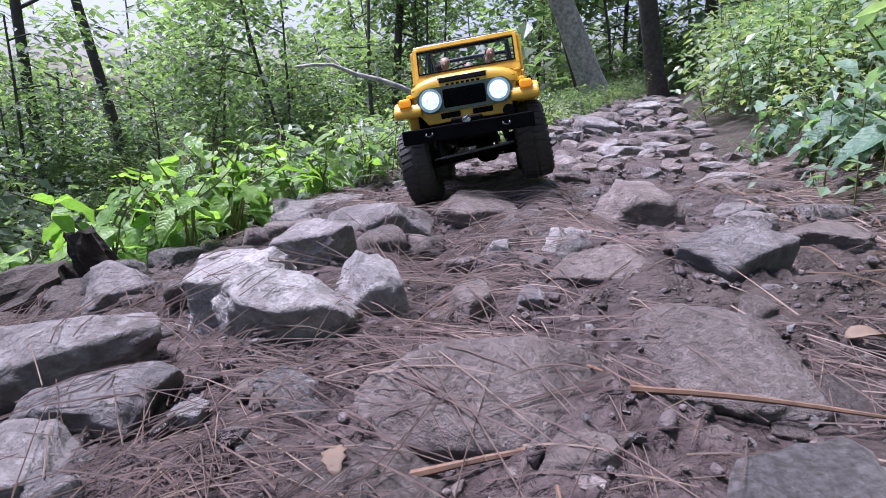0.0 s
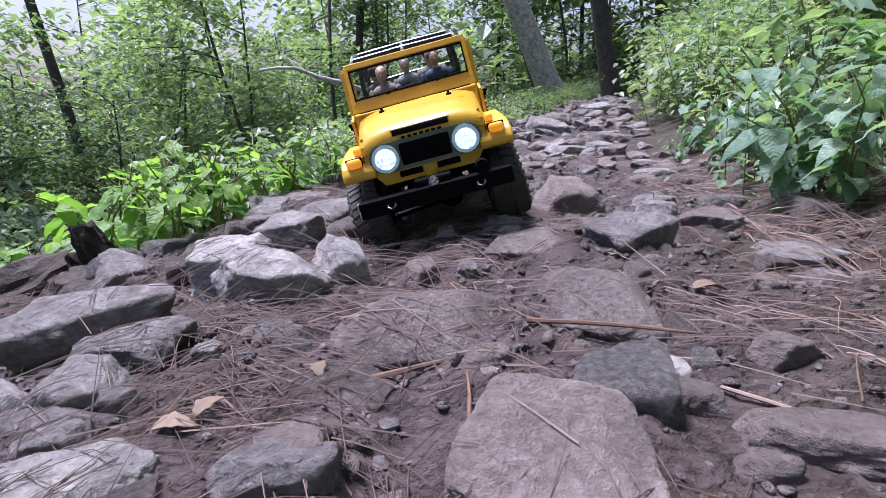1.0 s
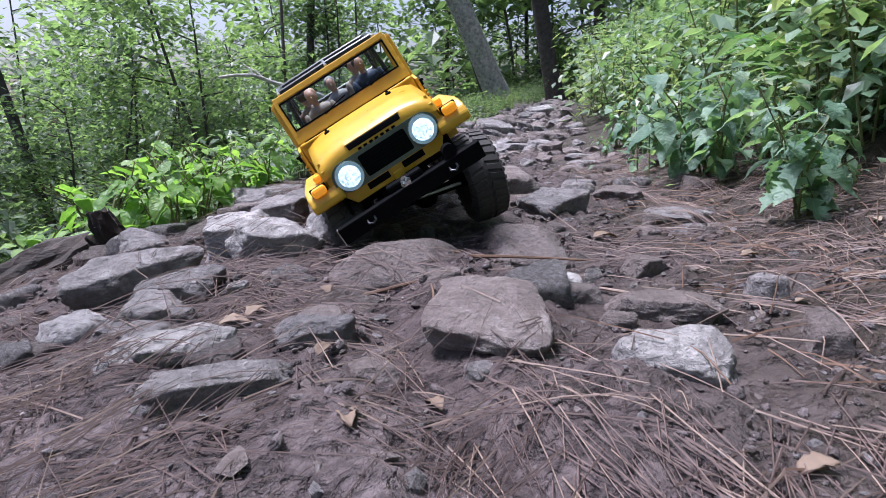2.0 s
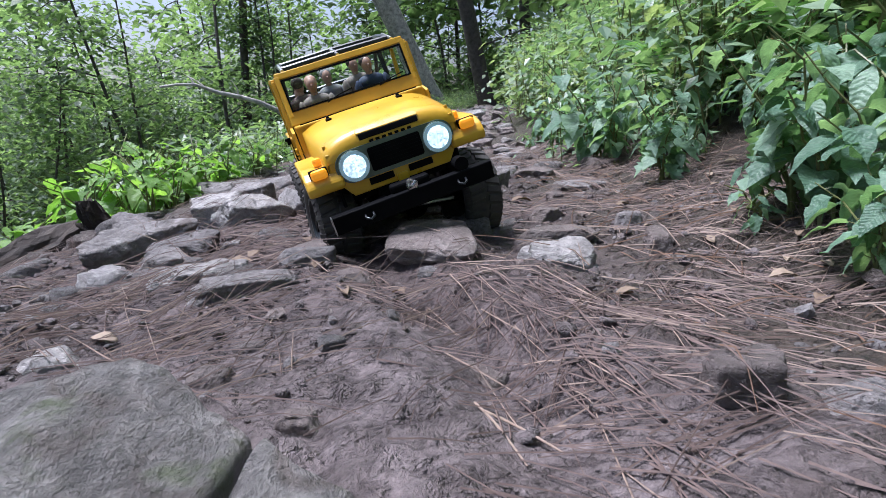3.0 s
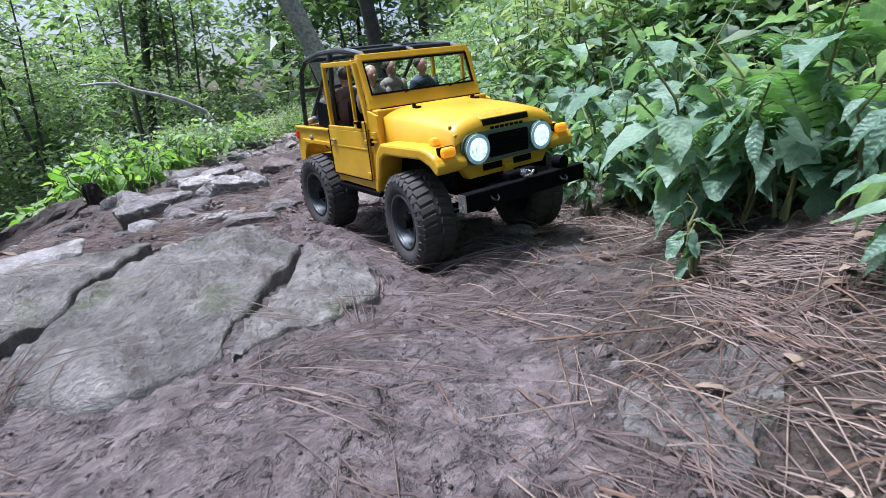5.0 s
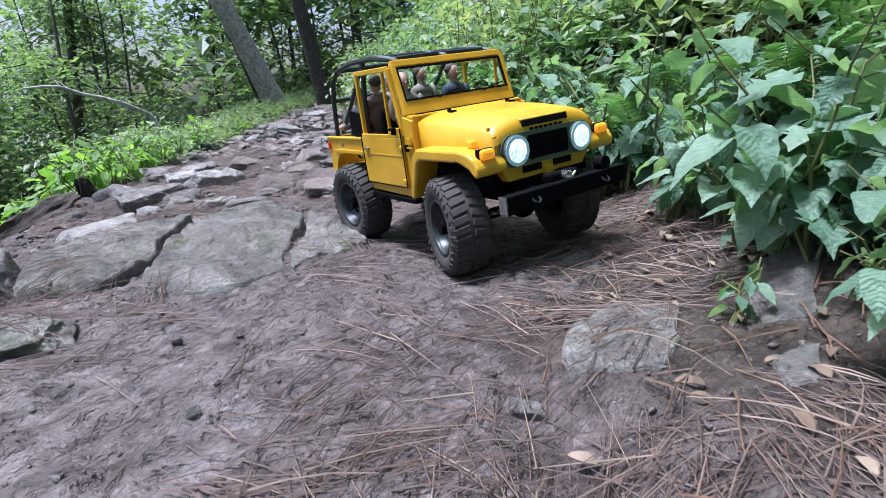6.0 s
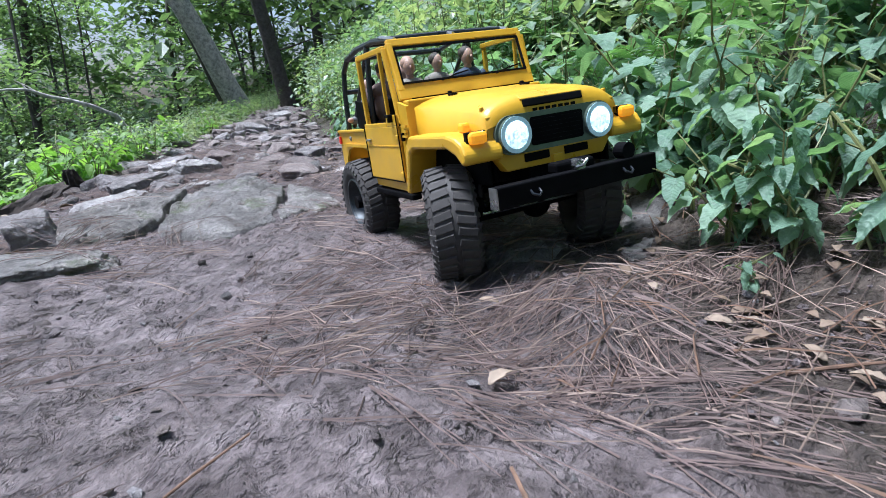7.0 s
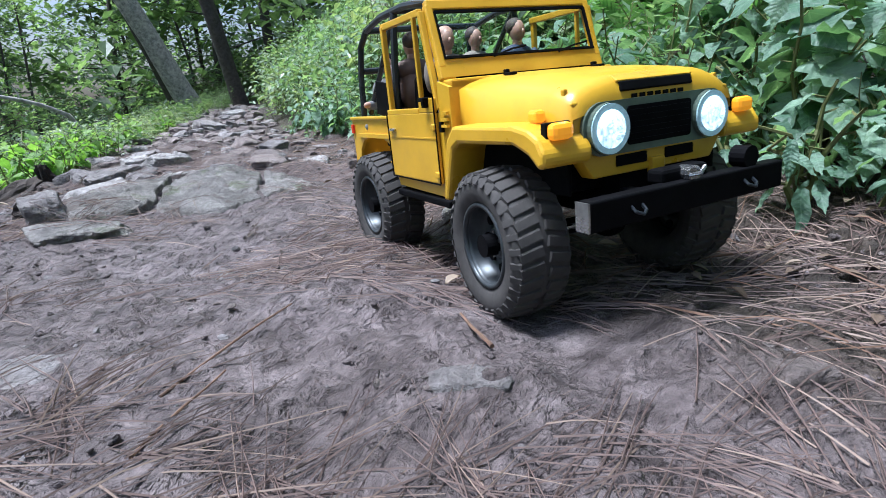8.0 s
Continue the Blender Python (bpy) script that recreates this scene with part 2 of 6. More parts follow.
VEST = plain("doll_brown_vest", (0.13, 0.085, 0.07), 0.85, 0, 60, 0.3)


# ---- builders ----
def mesh_object(name, bm, materials, parent=None, label="", smooth=False):
    me = bpy.data.meshes.new(name)
    bm.to_mesh(me)
    bm.free()
    for m in materials if isinstance(materials, (list, tuple)) else [materials]:
        me.materials.append(m)
    if smooth:
        me.polygons.foreach_set("use_smooth", [True] * len(me.polygons))
    ob = new(name, me)
    ob.parent = parent
    return tagged(ob, label)


def part(name, bm, material, parent, label="", smooth=False):
    return mesh_object(name, bm, material, parent, label, smooth)


def arrays_object(name, verts, faces, material, parent=None):
    me = bpy.data.meshes.new(name)
    me.from_pydata([tuple(v) for v in verts], [], [tuple(f) for f in faces])
    me.materials.append(material)
    ob = new(name, me)
    ob.parent = parent
    return ob


def smoothstep(a, b, x):
    """Eases from 0 at a to 1 at b (b may lie below a)."""
    t = min(1.0, max(0.0, (x - a) / (b - a)))
    return t * t * (3 - 2 * t)


def along(y, table):
    """Piecewise linear x at y."""
    if y <= table[0][0]:
        return table[0][1]
    for (y0, x0), (y1, x1) in zip(table, table[1:]):
        if y <= y1:
            return x0 + (x1 - x0) * (y - y0) / (y1 - y0)
    return table[-1][1]


RIGHT_EDGE = [(-2.4, -0.25), (-1.45, 0.04), (-1.1, 0.12), (-0.87, 0.24), (-0.38, 0.46), (0.1, 0.56), (0.7, 0.74), (1.14, 0.84), (2.0, 1.04), (4.0, 1.74), (6.0, 2.55), (8.0, 3.4), (16.0, 6.4), (60.0, 24.0)]
LEFT_EDGE = [(-2.6, -1.0), (-0.46, -0.60), (0.63, -0.46), (0.85, -0.24), (1.27, -0.10), (1.73, 0.11), (2.5, 0.48), (4.0, 1.10), (6.0, 1.95), (8.0, 2.85), (16.0, 5.9), (60.0, 20.0)]


RUT = [(-1.40, -0.28), (-1.26, -0.22), (-1.10, -0.15), (-0.95, -0.075), (-0.81, -0.01), (-0.66, 0.052), (-0.40, 0.115), (-0.15, 0.130), (0.0, 0.106), (0.12, 0.084), (0.25, 0.064), (0.58, 0.072), (0.71, 0.050), (1.0, 0.044), (1.4, 0.05)]
RUT_LEFT = [(-1.26, -0.011), (-1.1, -0.020), (-0.95, -0.014), (-0.8, -0.006), (-0.66, -0.008), (-0.3, -0.018), (-0.15, -0.028), (0.1, -0.022), (0.25, -0.016), (0.55, -0.016), (0.71, -0.020), (0.87, -0.016), (1.0, 0.008)]
RUT_RIGHT = [(-1.26, -0.002), (-0.95, 0.007), (-0.66, 0.016), (-0.3, 0.0), (-0.1, -0.012), (0.12, -0.012), (0.27, -0.014), (0.6, 0.028), (0.71, 0.016), (0.87, 0.034), (1.0, 0.042)]


def ground_height(x, y, ruts=True):
    r = x - along(y, RIGHT_EDGE)
    l = along(y, LEFT_EDGE) - x
    # the trail climbs on beyond the crest; above the bend it falls away to its outer edge
    z = 0.032 * max(0.0, y - 1.4) if y < 16 else 0.467
    outer = smoothstep(-0.05, 0.2, y) * smoothstep(1.5, 0.9, y)
    z -= outer * 0.16 * max(0.0, -0.08 - x) if x > -0.6 else outer * 0.083
    z -= 0.016 * math.exp(-((x + 0.16) / 0.2) ** 2 - ((y - 0.32) / 0.2) ** 2)
    if r > -0.1:
        s = max(0.0, r + 0.1)
        z += 0.62 * s * s / (s + 0.25) if s < 1.2 else 0.616 + 0.5 * (s - 1.2)
    if l > 0:
        s = l
        z -= 0.75 * s * s / (s + 0.35) if s < 4 else 2.759 + 0.3 * (s - 4)
    d = math.hypot(x, y)
    v = Vector((x, y, 0.0))
    z += 0.016 * noise.noise(v * 4.0) + 0.009 * noise.noise(v * 11.0 + Vector((3, 1, 0)))
    if d < 5:
        k = 0.8 + 0.2 * smoothstep(-0.5, 0.2, y)      # rough above, trodden smooth below
        z += k * (0.009 * noise.noise(v * 24.0) + 0.012 * abs(noise.noise(v * 45.0)) + 0.005 * noise.noise(v * 80.0))
    if ruts and -1.6 < y < 1.35:
        # two shallow wheel ruts that wind down the trail
        c = along(y, RUT)
        fade = smoothstep(1.35, 1.1, y) if y > 1.1 else smoothstep(-1.6, -1.4, y)
        for x0, table in ((c, RUT_LEFT), (c + 0.20, RUT_RIGHT)):
            w = math.exp(-((x - x0) / 0.042) ** 2) * fade
            z += (along(y, table) - z * 0.75) * w
    if r > 0 or l > 0:
        z += 0.05 * smoothstep(0, 0.5, max(r, l)) * noise.noise(v * 2.3)
    if d > 3:
        z += 0.3 * smoothstep(3, 12, d) * noise.noise(v * 0.25) * smoothstep(0, 3, max(r, l))
    return z


def graded(lo, hi, step, far, n):
    mid = np.arange(lo, hi + step / 2, step)
    g = np.geomspace(step, far, n)
    out = np.cumsum(g)
    out = out[out < far * 1.2]
    return np.concatenate([(lo - out)[::-1], mid, hi + out])


def build_ground():
    xs, ys = graded(-0.62, 0.62, 0.0066, 40.0, 70), graded(-1.7, 1.2, 0.0066, 40.0, 70)
    nx, ny = len(xs), len(ys)
    verts, bank, loose = [], [], []
    for y in ys:
        re, le = along(y, RIGHT_EDGE), along(y, LEFT_EDGE)
        for x in xs:
            verts.append((x, y, ground_height(x, y)))
            w = 0.07 * noise.noise(Vector((x * 5, y * 5, 7)))
            loose.append(smoothstep(-0.45, 0.25, y + 0.5 * w * 4))
            # on the right the litter colour reaches onto the trail as painted plant shade
            bank.append(max(smoothstep(-0.36, -0.06, x - re + 2.2 * w), smoothstep(-0.02, 0.12, le - x + w)))
    faces = [(j * nx + i, j * nx + i + 1, (j + 1) * nx + i + 1, (j + 1) * nx + i) for j in range(ny - 1) for i in range(nx - 1)]
    ob = arrays_object("ground", verts, faces, MUD)
    ob.data.polygons.foreach_set("use_smooth", [True] * len(faces))
    at = ob.data.attributes.new("bank", "FLOAT", "POINT")
    at.data.foreach_set("value", bank)
    at = ob.data.attributes.new("loose", "FLOAT", "POINT")
    at.data.foreach_set("value", loose)
    return tagged(ob, "brown muddy hillside trail with litter-covered banks", "ground", kind="structure")


build_ground()


# ---- rocks ----
def rock_bmesh(w, d, h, seed, cuts=9, sub=3, rough=1.0, crisp=36.0):
    """A stone cut by planes; a low crisp wears its edges round."""
    rng = random.Random(seed)
    bm = bmesh.new()
    bmesh.ops.create_icosphere(bm, subdivisions=sub, radius=1)
    planes = [(Vector((rng.uniform(-0.22, 0.22), rng.uniform(-0.3, 0.12), 1)).normalized(), rng.uniform(0.6, 0.76)), (Vector((0, 0, -1)), 0.8)]
    skew = rng.uniform(-0.3, 0.3)
    planes.append((Vector((rng.uniform(-0.35, 0.35), -1, rng.uniform(-0.25, 0.1))).normalized(), rng.uniform(0.62, 0.74)))
    for k in range(4):
        a = k * math.pi / 2 + skew + rng.uniform(-0.4, 0.4)
        planes.append((Vector((math.cos(a), math.sin(a), rng.uniform(-0.3, 0.5))).normalized(), rng.uniform(0.6, 0.86)))
    for _ in range(max(2, cuts - 5)):
        a = rng.uniform(0, 2 * math.pi)
        planes.append((Vector((math.cos(a), math.sin(a), rng.uniform(0.1, 1.1))).normalized(), rng.uniform(0.7, 0.95)))
    off = Vector((rng.uniform(0, 50), rng.uniform(0, 50), rng.uniform(0, 50)))
    for v in bm.verts:
        n = v.co.normalized()
        r = 1.25 ** -crisp
        for p, dist in planes:
            c = n.dot(p)
            if c > 0.02:
                r += (c / dist) ** crisp
        r = r ** (-1 / crisp)
        r *= 1 + 1.35 * rough * (0.07 * noise.noise(n * 1.7 + off) + 0.035 * noise.noise(n * 4.5 + off) + 0.022 * noise.noise(n * 11 + off) + 0.016 * noise.noise(n * 24 + off) - 0.05 * abs(noise.noise(n * 3.2 + off)))
        v.co = n * r
    for i, size in enumerate((w, d, h)):
        lo = min(v.co[i] for v in bm.verts)
        hi = max(v.co[i] for v in bm.verts)
        for v in bm.verts:
            v.co[i] = (v.co[i] - lo) / (hi - lo) * size - size / 2
    return bm


def stone(x, y, w, d, h, yaw, material=None, label="grey angular rock set in the muddy trail", tilt=(0, 0), cuts=9, sub=4, sink=0.45, z=None, rough=1.0, name="rock", crisp=36.0):
    seed = int(abs(x) * 7919 + abs(y) * 104729 + w * 1299709)
    h *= 0.88
    full = h / (1 - sink)
    sub = 5 if w > 0.085 and abs(y) < 0.75 else sub
    ob = mesh_object(name, rock_bmesh(w * 1.02, d * 1.12, full, seed, cuts, sub, rough, crisp), material or ROCK, smooth=True)
    zz = ground_height(x, y, False) if z is None else z
    if z is None and zz - ground_height(x, y) > 0.25 * h:
        zz = ground_height(x, y)      # stones in a rut sit on its bed
    ob.matrix_basis = pose(x, y, zz + h - full / 2, tilt[0], tilt[1], yaw)
    return tagged(ob, label, "rock", "rocks on the trail")


from mathutils.bvhtree import BVHTree
PALE, BROWN = ROCK_PALE, ROCK_BROWN
pale_l, brown_l = "pale grey broken rock lying on the trail", "brown flat slab half buried in mud"
moss_l = "grey slab with moss in its cracks"
stone(-0.066, 0.452, 0.150, 0.085, 0.054, -14, PALE, pale_l, (10, 6), sink=0.3)
stone(-0.128, 0.535, 0.110, 0.090, 0.052, 14, PALE, pale_l, (8, -8), sink=0.3)
stone(-0.228, 0.410, 0.165, 0.075, 0.050, 8, ROCK, "grey block of rock with a dark broken face", (14, -8), sink=0.3)
stone(-0.162, 0.336, 0.105, 0.050, 0.040, 4, ROCK, tilt=(6, 0), sink=0.3)
stone(-0.172, 0.275, 0.098, 0.055, 0.036, -4, ROCK, tilt=(6, 4))
stone(-0.290, 0.590, 0.090, 0.061, 0.042, 24, ROCK, tilt=(10, -14))
stone(0.008, 0.500, 0.066, 0.062, 0.050, 25, PALE, pale_l, (12, 12), sink=0.3)
stone(0.096, 0.504, 0.056, 0.061, 0.030, 15, BROWN)
stone(-0.090, 0.655, 0.118, 0.080, 0.042, -4, ROCK, tilt=(8, -6))
stone(-0.020, 0.815, 0.165, 0.085, 0.048, 12, ROCK, tilt=(6, -14))
stone(-0.165, 0.860, 0.075, 0.060, 0.040, 20, ROCK, tilt=(4, -8))
stone(0.045, 0.730, 0.040, 0.040, 0.032, 30, BROWN)
stone(0.128, 0.863, 0.125, 0.110, 0.036, 8, BROWN, brown_l, tilt=(6, 4))
stone(0.239, 0.561, 0.140, 0.090, 0.030, -8, BROWN, brown_l, tilt=(6, 0))
stone(0.375, 0.560, 0.118, 0.080, 0.050, 6, ROCK, tilt=(4, -5), label="rounded grey-brown rock with a pitted face")
stone(0.262, 0.365, 0.112, 0.125, 0.034, -8, BROWN, brown_l, tilt=(10, -4), cuts=6, rough=0.8, crisp=9)
stone(0.095, 0.318, 0.190, 0.090, 0.036, -4, BROWN, "long rounded brown slab sunk in the mud", (9, 3), cuts=6, crisp=7, rough=0.7, sink=0.55)
stone(0.388, 0.854, 0.150, 0.120, 0.050, -15, BROWN, tilt=(5, 8))
stone(0.695, 1.208, 0.101, 0.111, 0.028, -7, ROCK)
stone(0.136, 0.244, 0.046, 0.022, 0.015, -2, BROWN)
stone(0.149, 0.490, 0.030, 0.029, 0.018, -3, ROCK)
stone(0.787, 2.550, 0.223, 0.180, 0.085, -8, ROCK, tilt=(0, 3))
stone(1.480, 3.900, 0.209, 0.200, 0.085, -10, PALE, pale_l)
stone(0.496, 0.751, 0.065, 0.072, 0.026, 15, ROCK)
stone(0.455, 0.690, 0.070, 0.045, 0.016, -15, ROCK)
stone(-0.141, 0.258, 0.040, 0.025, 0.018, -2, ROCK)
stone(0.226, 0.649, 0.050, 0.043, 0.034, 40, PALE, pale_l, (0, 20))
stone(-0.175, 0.946, 0.102, 0.070, 0.030, -5, ROCK)
stone(0.155, 0.125, 0.105, 0.125, 0.017, -14, BROWN, "broad grey-brown slab with rounded edges", (8, 3), cuts=6, crisp=7, rough=0.7, sink=0.55)
stone(0.277, 0.045, 0.110, 0.055, 0.030, -30, PALE, pale_l, (8, -4))
stone(0.330, 0.145, 0.115, 0.050, 0.020, -28, BROWN, moss_l, (4, -4))
stone(-0.118, 0.145, 0.136, 0.048, 0.024, 2, PALE, "flat pale slab tilted over a hollow", (8, -2))
stone(0.010, 0.128, 0.070, 0.030, 0.022, 14, ROCK)
stone(-0.050, 0.058, 0.130, 0.030, 0.022, 6, ROCK, "low grey ledge of rock across the mud", (6, 0))
stone(-0.242, 0.280, 0.062, 0.065, 0.036, -9, PALE, pale_l, (6, -8))
stone(-0.176, 0.235, 0.095, 0.032, 0.016, -9, ROCK)
stone(0.453, 0.385, 0.034, 0.035, 0.022, -11, BROWN)
stone(0.549, 0.487, 0.104, 0.070, 0.016, -11, ROCK, "flat grey stone in the trail")
stone(0.276, 0.128, 0.041, 0.023, 0.016, -9, BROWN)
stone(0.437, 0.140, 0.036, 0.034, 0.028, -9, ROCK)
stone(0.272, 0.205, 0.052, 0.034, 0.020, -9, BROWN)
stone(0.228, -0.290, 0.044, 0.034, 0.024, -20, BROWN, cuts=5)
stone(0.275, -0.330, 0.058, 0.032, 0.018, -40, ROCK)
stone(-0.009, -0.229, 0.024, 0.015, 0.012, -20, BROWN)
stone(0.119, -0.164, 0.045, 0.036, 0.009, 20, BROWN, sink=0.7)
stone(0.417, 0.040, 0.034, 0.038, 0.026, -27, BROWN)
stone(0.527, 0.412, 0.090, 0.076, 0.015, -34, ROCK)
stone(-0.337, -0.970, 0.090, 0.028, 0.012, -30, ROCK, sink=0.7)
stone(-0.095, -0.967, 0.041, 0.022, 0.010, -39, ROCK)
stone(-0.360, -0.120, 0.140, 0.110, 0.032, 10, PALE, pale_l, (6, -6))
stone(-0.560, -1.110, 0.085, 0.090, 0.010, -46, ROCK, "flat grey stone flush with the mud", sink=0.8)
stone(-0.345, -1.335, 0.070, 0.030, 0.006, -46, ROCK, sink=0.8)
stone(-0.205, -1.488, 0.060, 0.026, 0.007, -46, BROWN, sink=0.8)
stone(0.550, 0.864, 0.085, 0.059, 0.023, -10, ROCK)
stone(0.360, 0.619, 0.077, 0.054, 0.021, -5, BROWN)
stone(0.172, 0.586, 0.043, 0.030, 0.017, 20, ROCK)
stone(0.532, 0.637, 0.103, 0.072, 0.024, -12, BROWN)
stone(0.269, 0.259, 0.037, 0.026, 0.015, -20, ROCK)
stone(0.266, 0.235, 0.045, 0.032, 0.019, 10, PALE)
stone(0.291, 0.321, 0.034, 0.024, 0.008, -15, PALE)
stone(-0.143, 1.079, 0.131, 0.092, 0.022, 10, ROCK)
stone(-0.158, 0.840, 0.088, 0.061, 0.027, 0, BROWN)
stone(0.095, 0.611, 0.038, 0.027, 0.017, 25, BROWN)
stone(0.140, 0.625, 0.039, 0.027, 0.020, -30, ROCK)
stone(0.900, 2.098, 0.203, 0.142, 0.046, 5, BROWN)
stone(0.637, 1.725, 0.145, 0.102, 0.037, 5, ROCK)
stone(0.627, 1.121, 0.138, 0.096, 0.034, -8, BROWN)
stone(-0.094, 0.323, 0.028, 0.020, 0.011, -10, PALE)
stone(-0.180, 0.302, 0.030, 0.021, 0.018, 20, ROCK)
stone(0.265, 0.208, 0.046, 0.032, 0.017, 10, BROWN)
stone(0.366, 0.242, 0.046, 0.033, 0.016, 20, BROWN)
stone(0.546, 0.502, 0.114, 0.080, 0.024, 5, ROCK)
stone(0.052, 0.072, 0.048, 0.034, 0.014, 0, BROWN)
stone(0.012, 0.143, 0.049, 0.035, 0.014, 15, BROWN)
stone(0.134, 0.054, 0.024, 0.017, 0.009, 40, ROCK)
stone(0.069, 0.126, 0.020, 0.014, 0.008, 0, BROWN)
stone(-0.152, 0.211, 0.063, 0.044, 0.023, 5, ROCK)
stone(-0.191, -0.061, 0.047, 0.033, 0.016, 10, PALE)
stone(-0.012, -0.223, 0.025, 0.017, 0.013, 10, BROWN)
stone(-0.068, -0.137, 0.035, 0.024, 0.013, -20, BROWN)
stone(-0.043, -0.096, 0.027, 0.019, 0.009, 0, BROWN)
stone(0.870, 2.924, 0.269, 0.188, 0.073, 0, BROWN)
stone(-0.474, -0.400, 0.086, 0.070, 0.072, 10, ROCK, "upright grey rock with a mossy foot", sink=0.3)
stone(-0.455, -0.610, 0.138, 0.100, 0.026, 0, ROCK_MOSSY, "flat mossy grey stone at the trail edge", (4, 2), sink=0.3)
# the great cracked slab beside the trail's middle, in two pieces


def slab(corners, thick, seed, label):
    """A flat broken slab: its rim runs round the corners, its top sags and is worn."""
    off = Vector((seed * 3.1, seed * 1.7, 0))
    pts = [Vector(c) for c in corners]
    mid = sum(pts, Vector()) / len(pts)
    m, rings = 140, 32
    rim = []
    for k in range(m):
        u = k / m * len(pts)
        p = pts[int(u)].lerp(pts[(int(u) + 1) % len(pts)], u % 1)
        rim.append(p + Vector((noise.noise(p * 22 + off), noise.noise(p * 22 - off), 0)) * 0.009)
    verts, faces = [mid + Vector((0, 0, 0.004))], []
    for r in range(1, rings + 3):
        for p in rim:
            q = mid.lerp(p, min(1.0, r / rings))
            c = q.x * 0.86 - q.y * 0.5      # across the beds
            bed = c * 13 + 1.1 * noise.noise(q * 6 + off) + 0.35 * noise.noise(q * 21 - off)
            z = 0.009 * noise.noise(q * 9 + off) + 0.006 * noise.noise(q * 24 + off) + 0.0045 * abs(noise.noise(q * 48 + off)) + 0.003 * noise.noise(q * 90 + off) - 0.011 * max(0.0, noise.noise(q * 5 - off) + 0.35) * max(0.0, 1 - abs(2 * (bed - math.floor(bed)) - 1) * 3.5) + 0.010 * noise.noise(Vector((c * 9, q.y * 3, seed)))
            if r >= rings:
                d = (p - mid).normalized()
                q += d * 0.004 * (r - rings) + Vector((0, 0, -0.005 - thick * 0.5 * (r - rings)))
            q.z += z
            if r <= rings:
                q.z = max(q.z, ground_height(q.x, q.y) + 0.003)
            verts.append(q)
    for k in range(m):
        n = (k + 1) % m
        faces.append((0, 1 + k, 1 + n))
        for r in range(rings + 1):
            a = 1 + r * m
            faces.append((a + k, a + m + k, a + m + n, a + n))
    bm = bmesh.new()
    vs = [bm.verts.new(v - mid) for v in verts]
    for f in faces:
        bm.faces.new([vs[i] for i in f])
    bmesh.ops.recalc_face_normals(bm, faces=bm.faces[:])
    ob = mesh_object("rock", bm, ROCK_MOSSY, smooth=True)
    ob.location = mid
    return tagged(ob, label, "rock", "rocks on the trail")


slab(((-0.092, -0.212, 0.050), (-0.060, -0.235, 0.043), (-0.032, -0.272, 0.032), (-0.082, -0.385, 0.022), (-0.135, -0.49, 0.012), (-0.15, -0.56, 0.004), (-0.25, -0.57, 0.002), (-0.32, -0.50, 0.002), (-0.30, -0.40, 0.014), (-0.235, -0.28, 0.038), (-0.17, -0.225, 0.046)), 0.08, 3, "great sloping grey slab, mossy along a long crack")
slab(((-0.26, -0.17, 0.034), (-0.21, -0.19, 0.036), (-0.26, -0.28, 0.030), (-0.315, -0.41, 0.022), (-0.36, -0.46, 0.020), (-0.45, -0.44, 0.020), (-0.44, -0.32, 0.026), (-0.36, -0.22, 0.032)), 0.07, 5, "broad grey slab with an undercut dark edge")
slab(((-0.021, -0.276, 0.030), (0.034, -0.36, 0.006), (0.012, -0.46, 0.002), (-0.060, -0.51, 0.002), (-0.11, -0.54, 0.008), (-0.14, -0.57, 0.004), (-0.125, -0.49, 0.008), (-0.071, -0.385, 0.014)), 0.05, 7, "lower half of a cracked grey slab with moss")


flush_l = "flat grey-green slab flush with the litter"
slab(((0.008, -0.907, 0.010), (0.097, -0.891, 0.010), (0.141, -0.933, 0.010), (0.036, -1.006, 0.004), (-0.043, -0.973, 0.004)), 0.03, 11, flush_l)
slab(((0.102, -0.728, 0.006), (0.185, -0.726, 0.006), (0.228, -0.766, 0.006), (0.082, -0.838, 0.004), (0.063, -0.77, 0.004)), 0.03, 13, flush_l)
slab(((0.256, -0.944, 0.01), (0.285, -0.989, 0.01), (0.165, -1.046, 0.006), (0.142, -1.014, 0.006)), 0.03, 17, flush_l)
slab(((0.095, -1.049, 0.006), (0.135, -1.065, 0.006), (0.09, -1.092, 0.004), (0.058, -1.08, 0.004)), 0.03, 19, flush_l)


def on_trail(x, y, pad=0.0):
    return along(y, LEFT_EDGE) + pad < x < along(y, RIGHT_EDGE) - pad


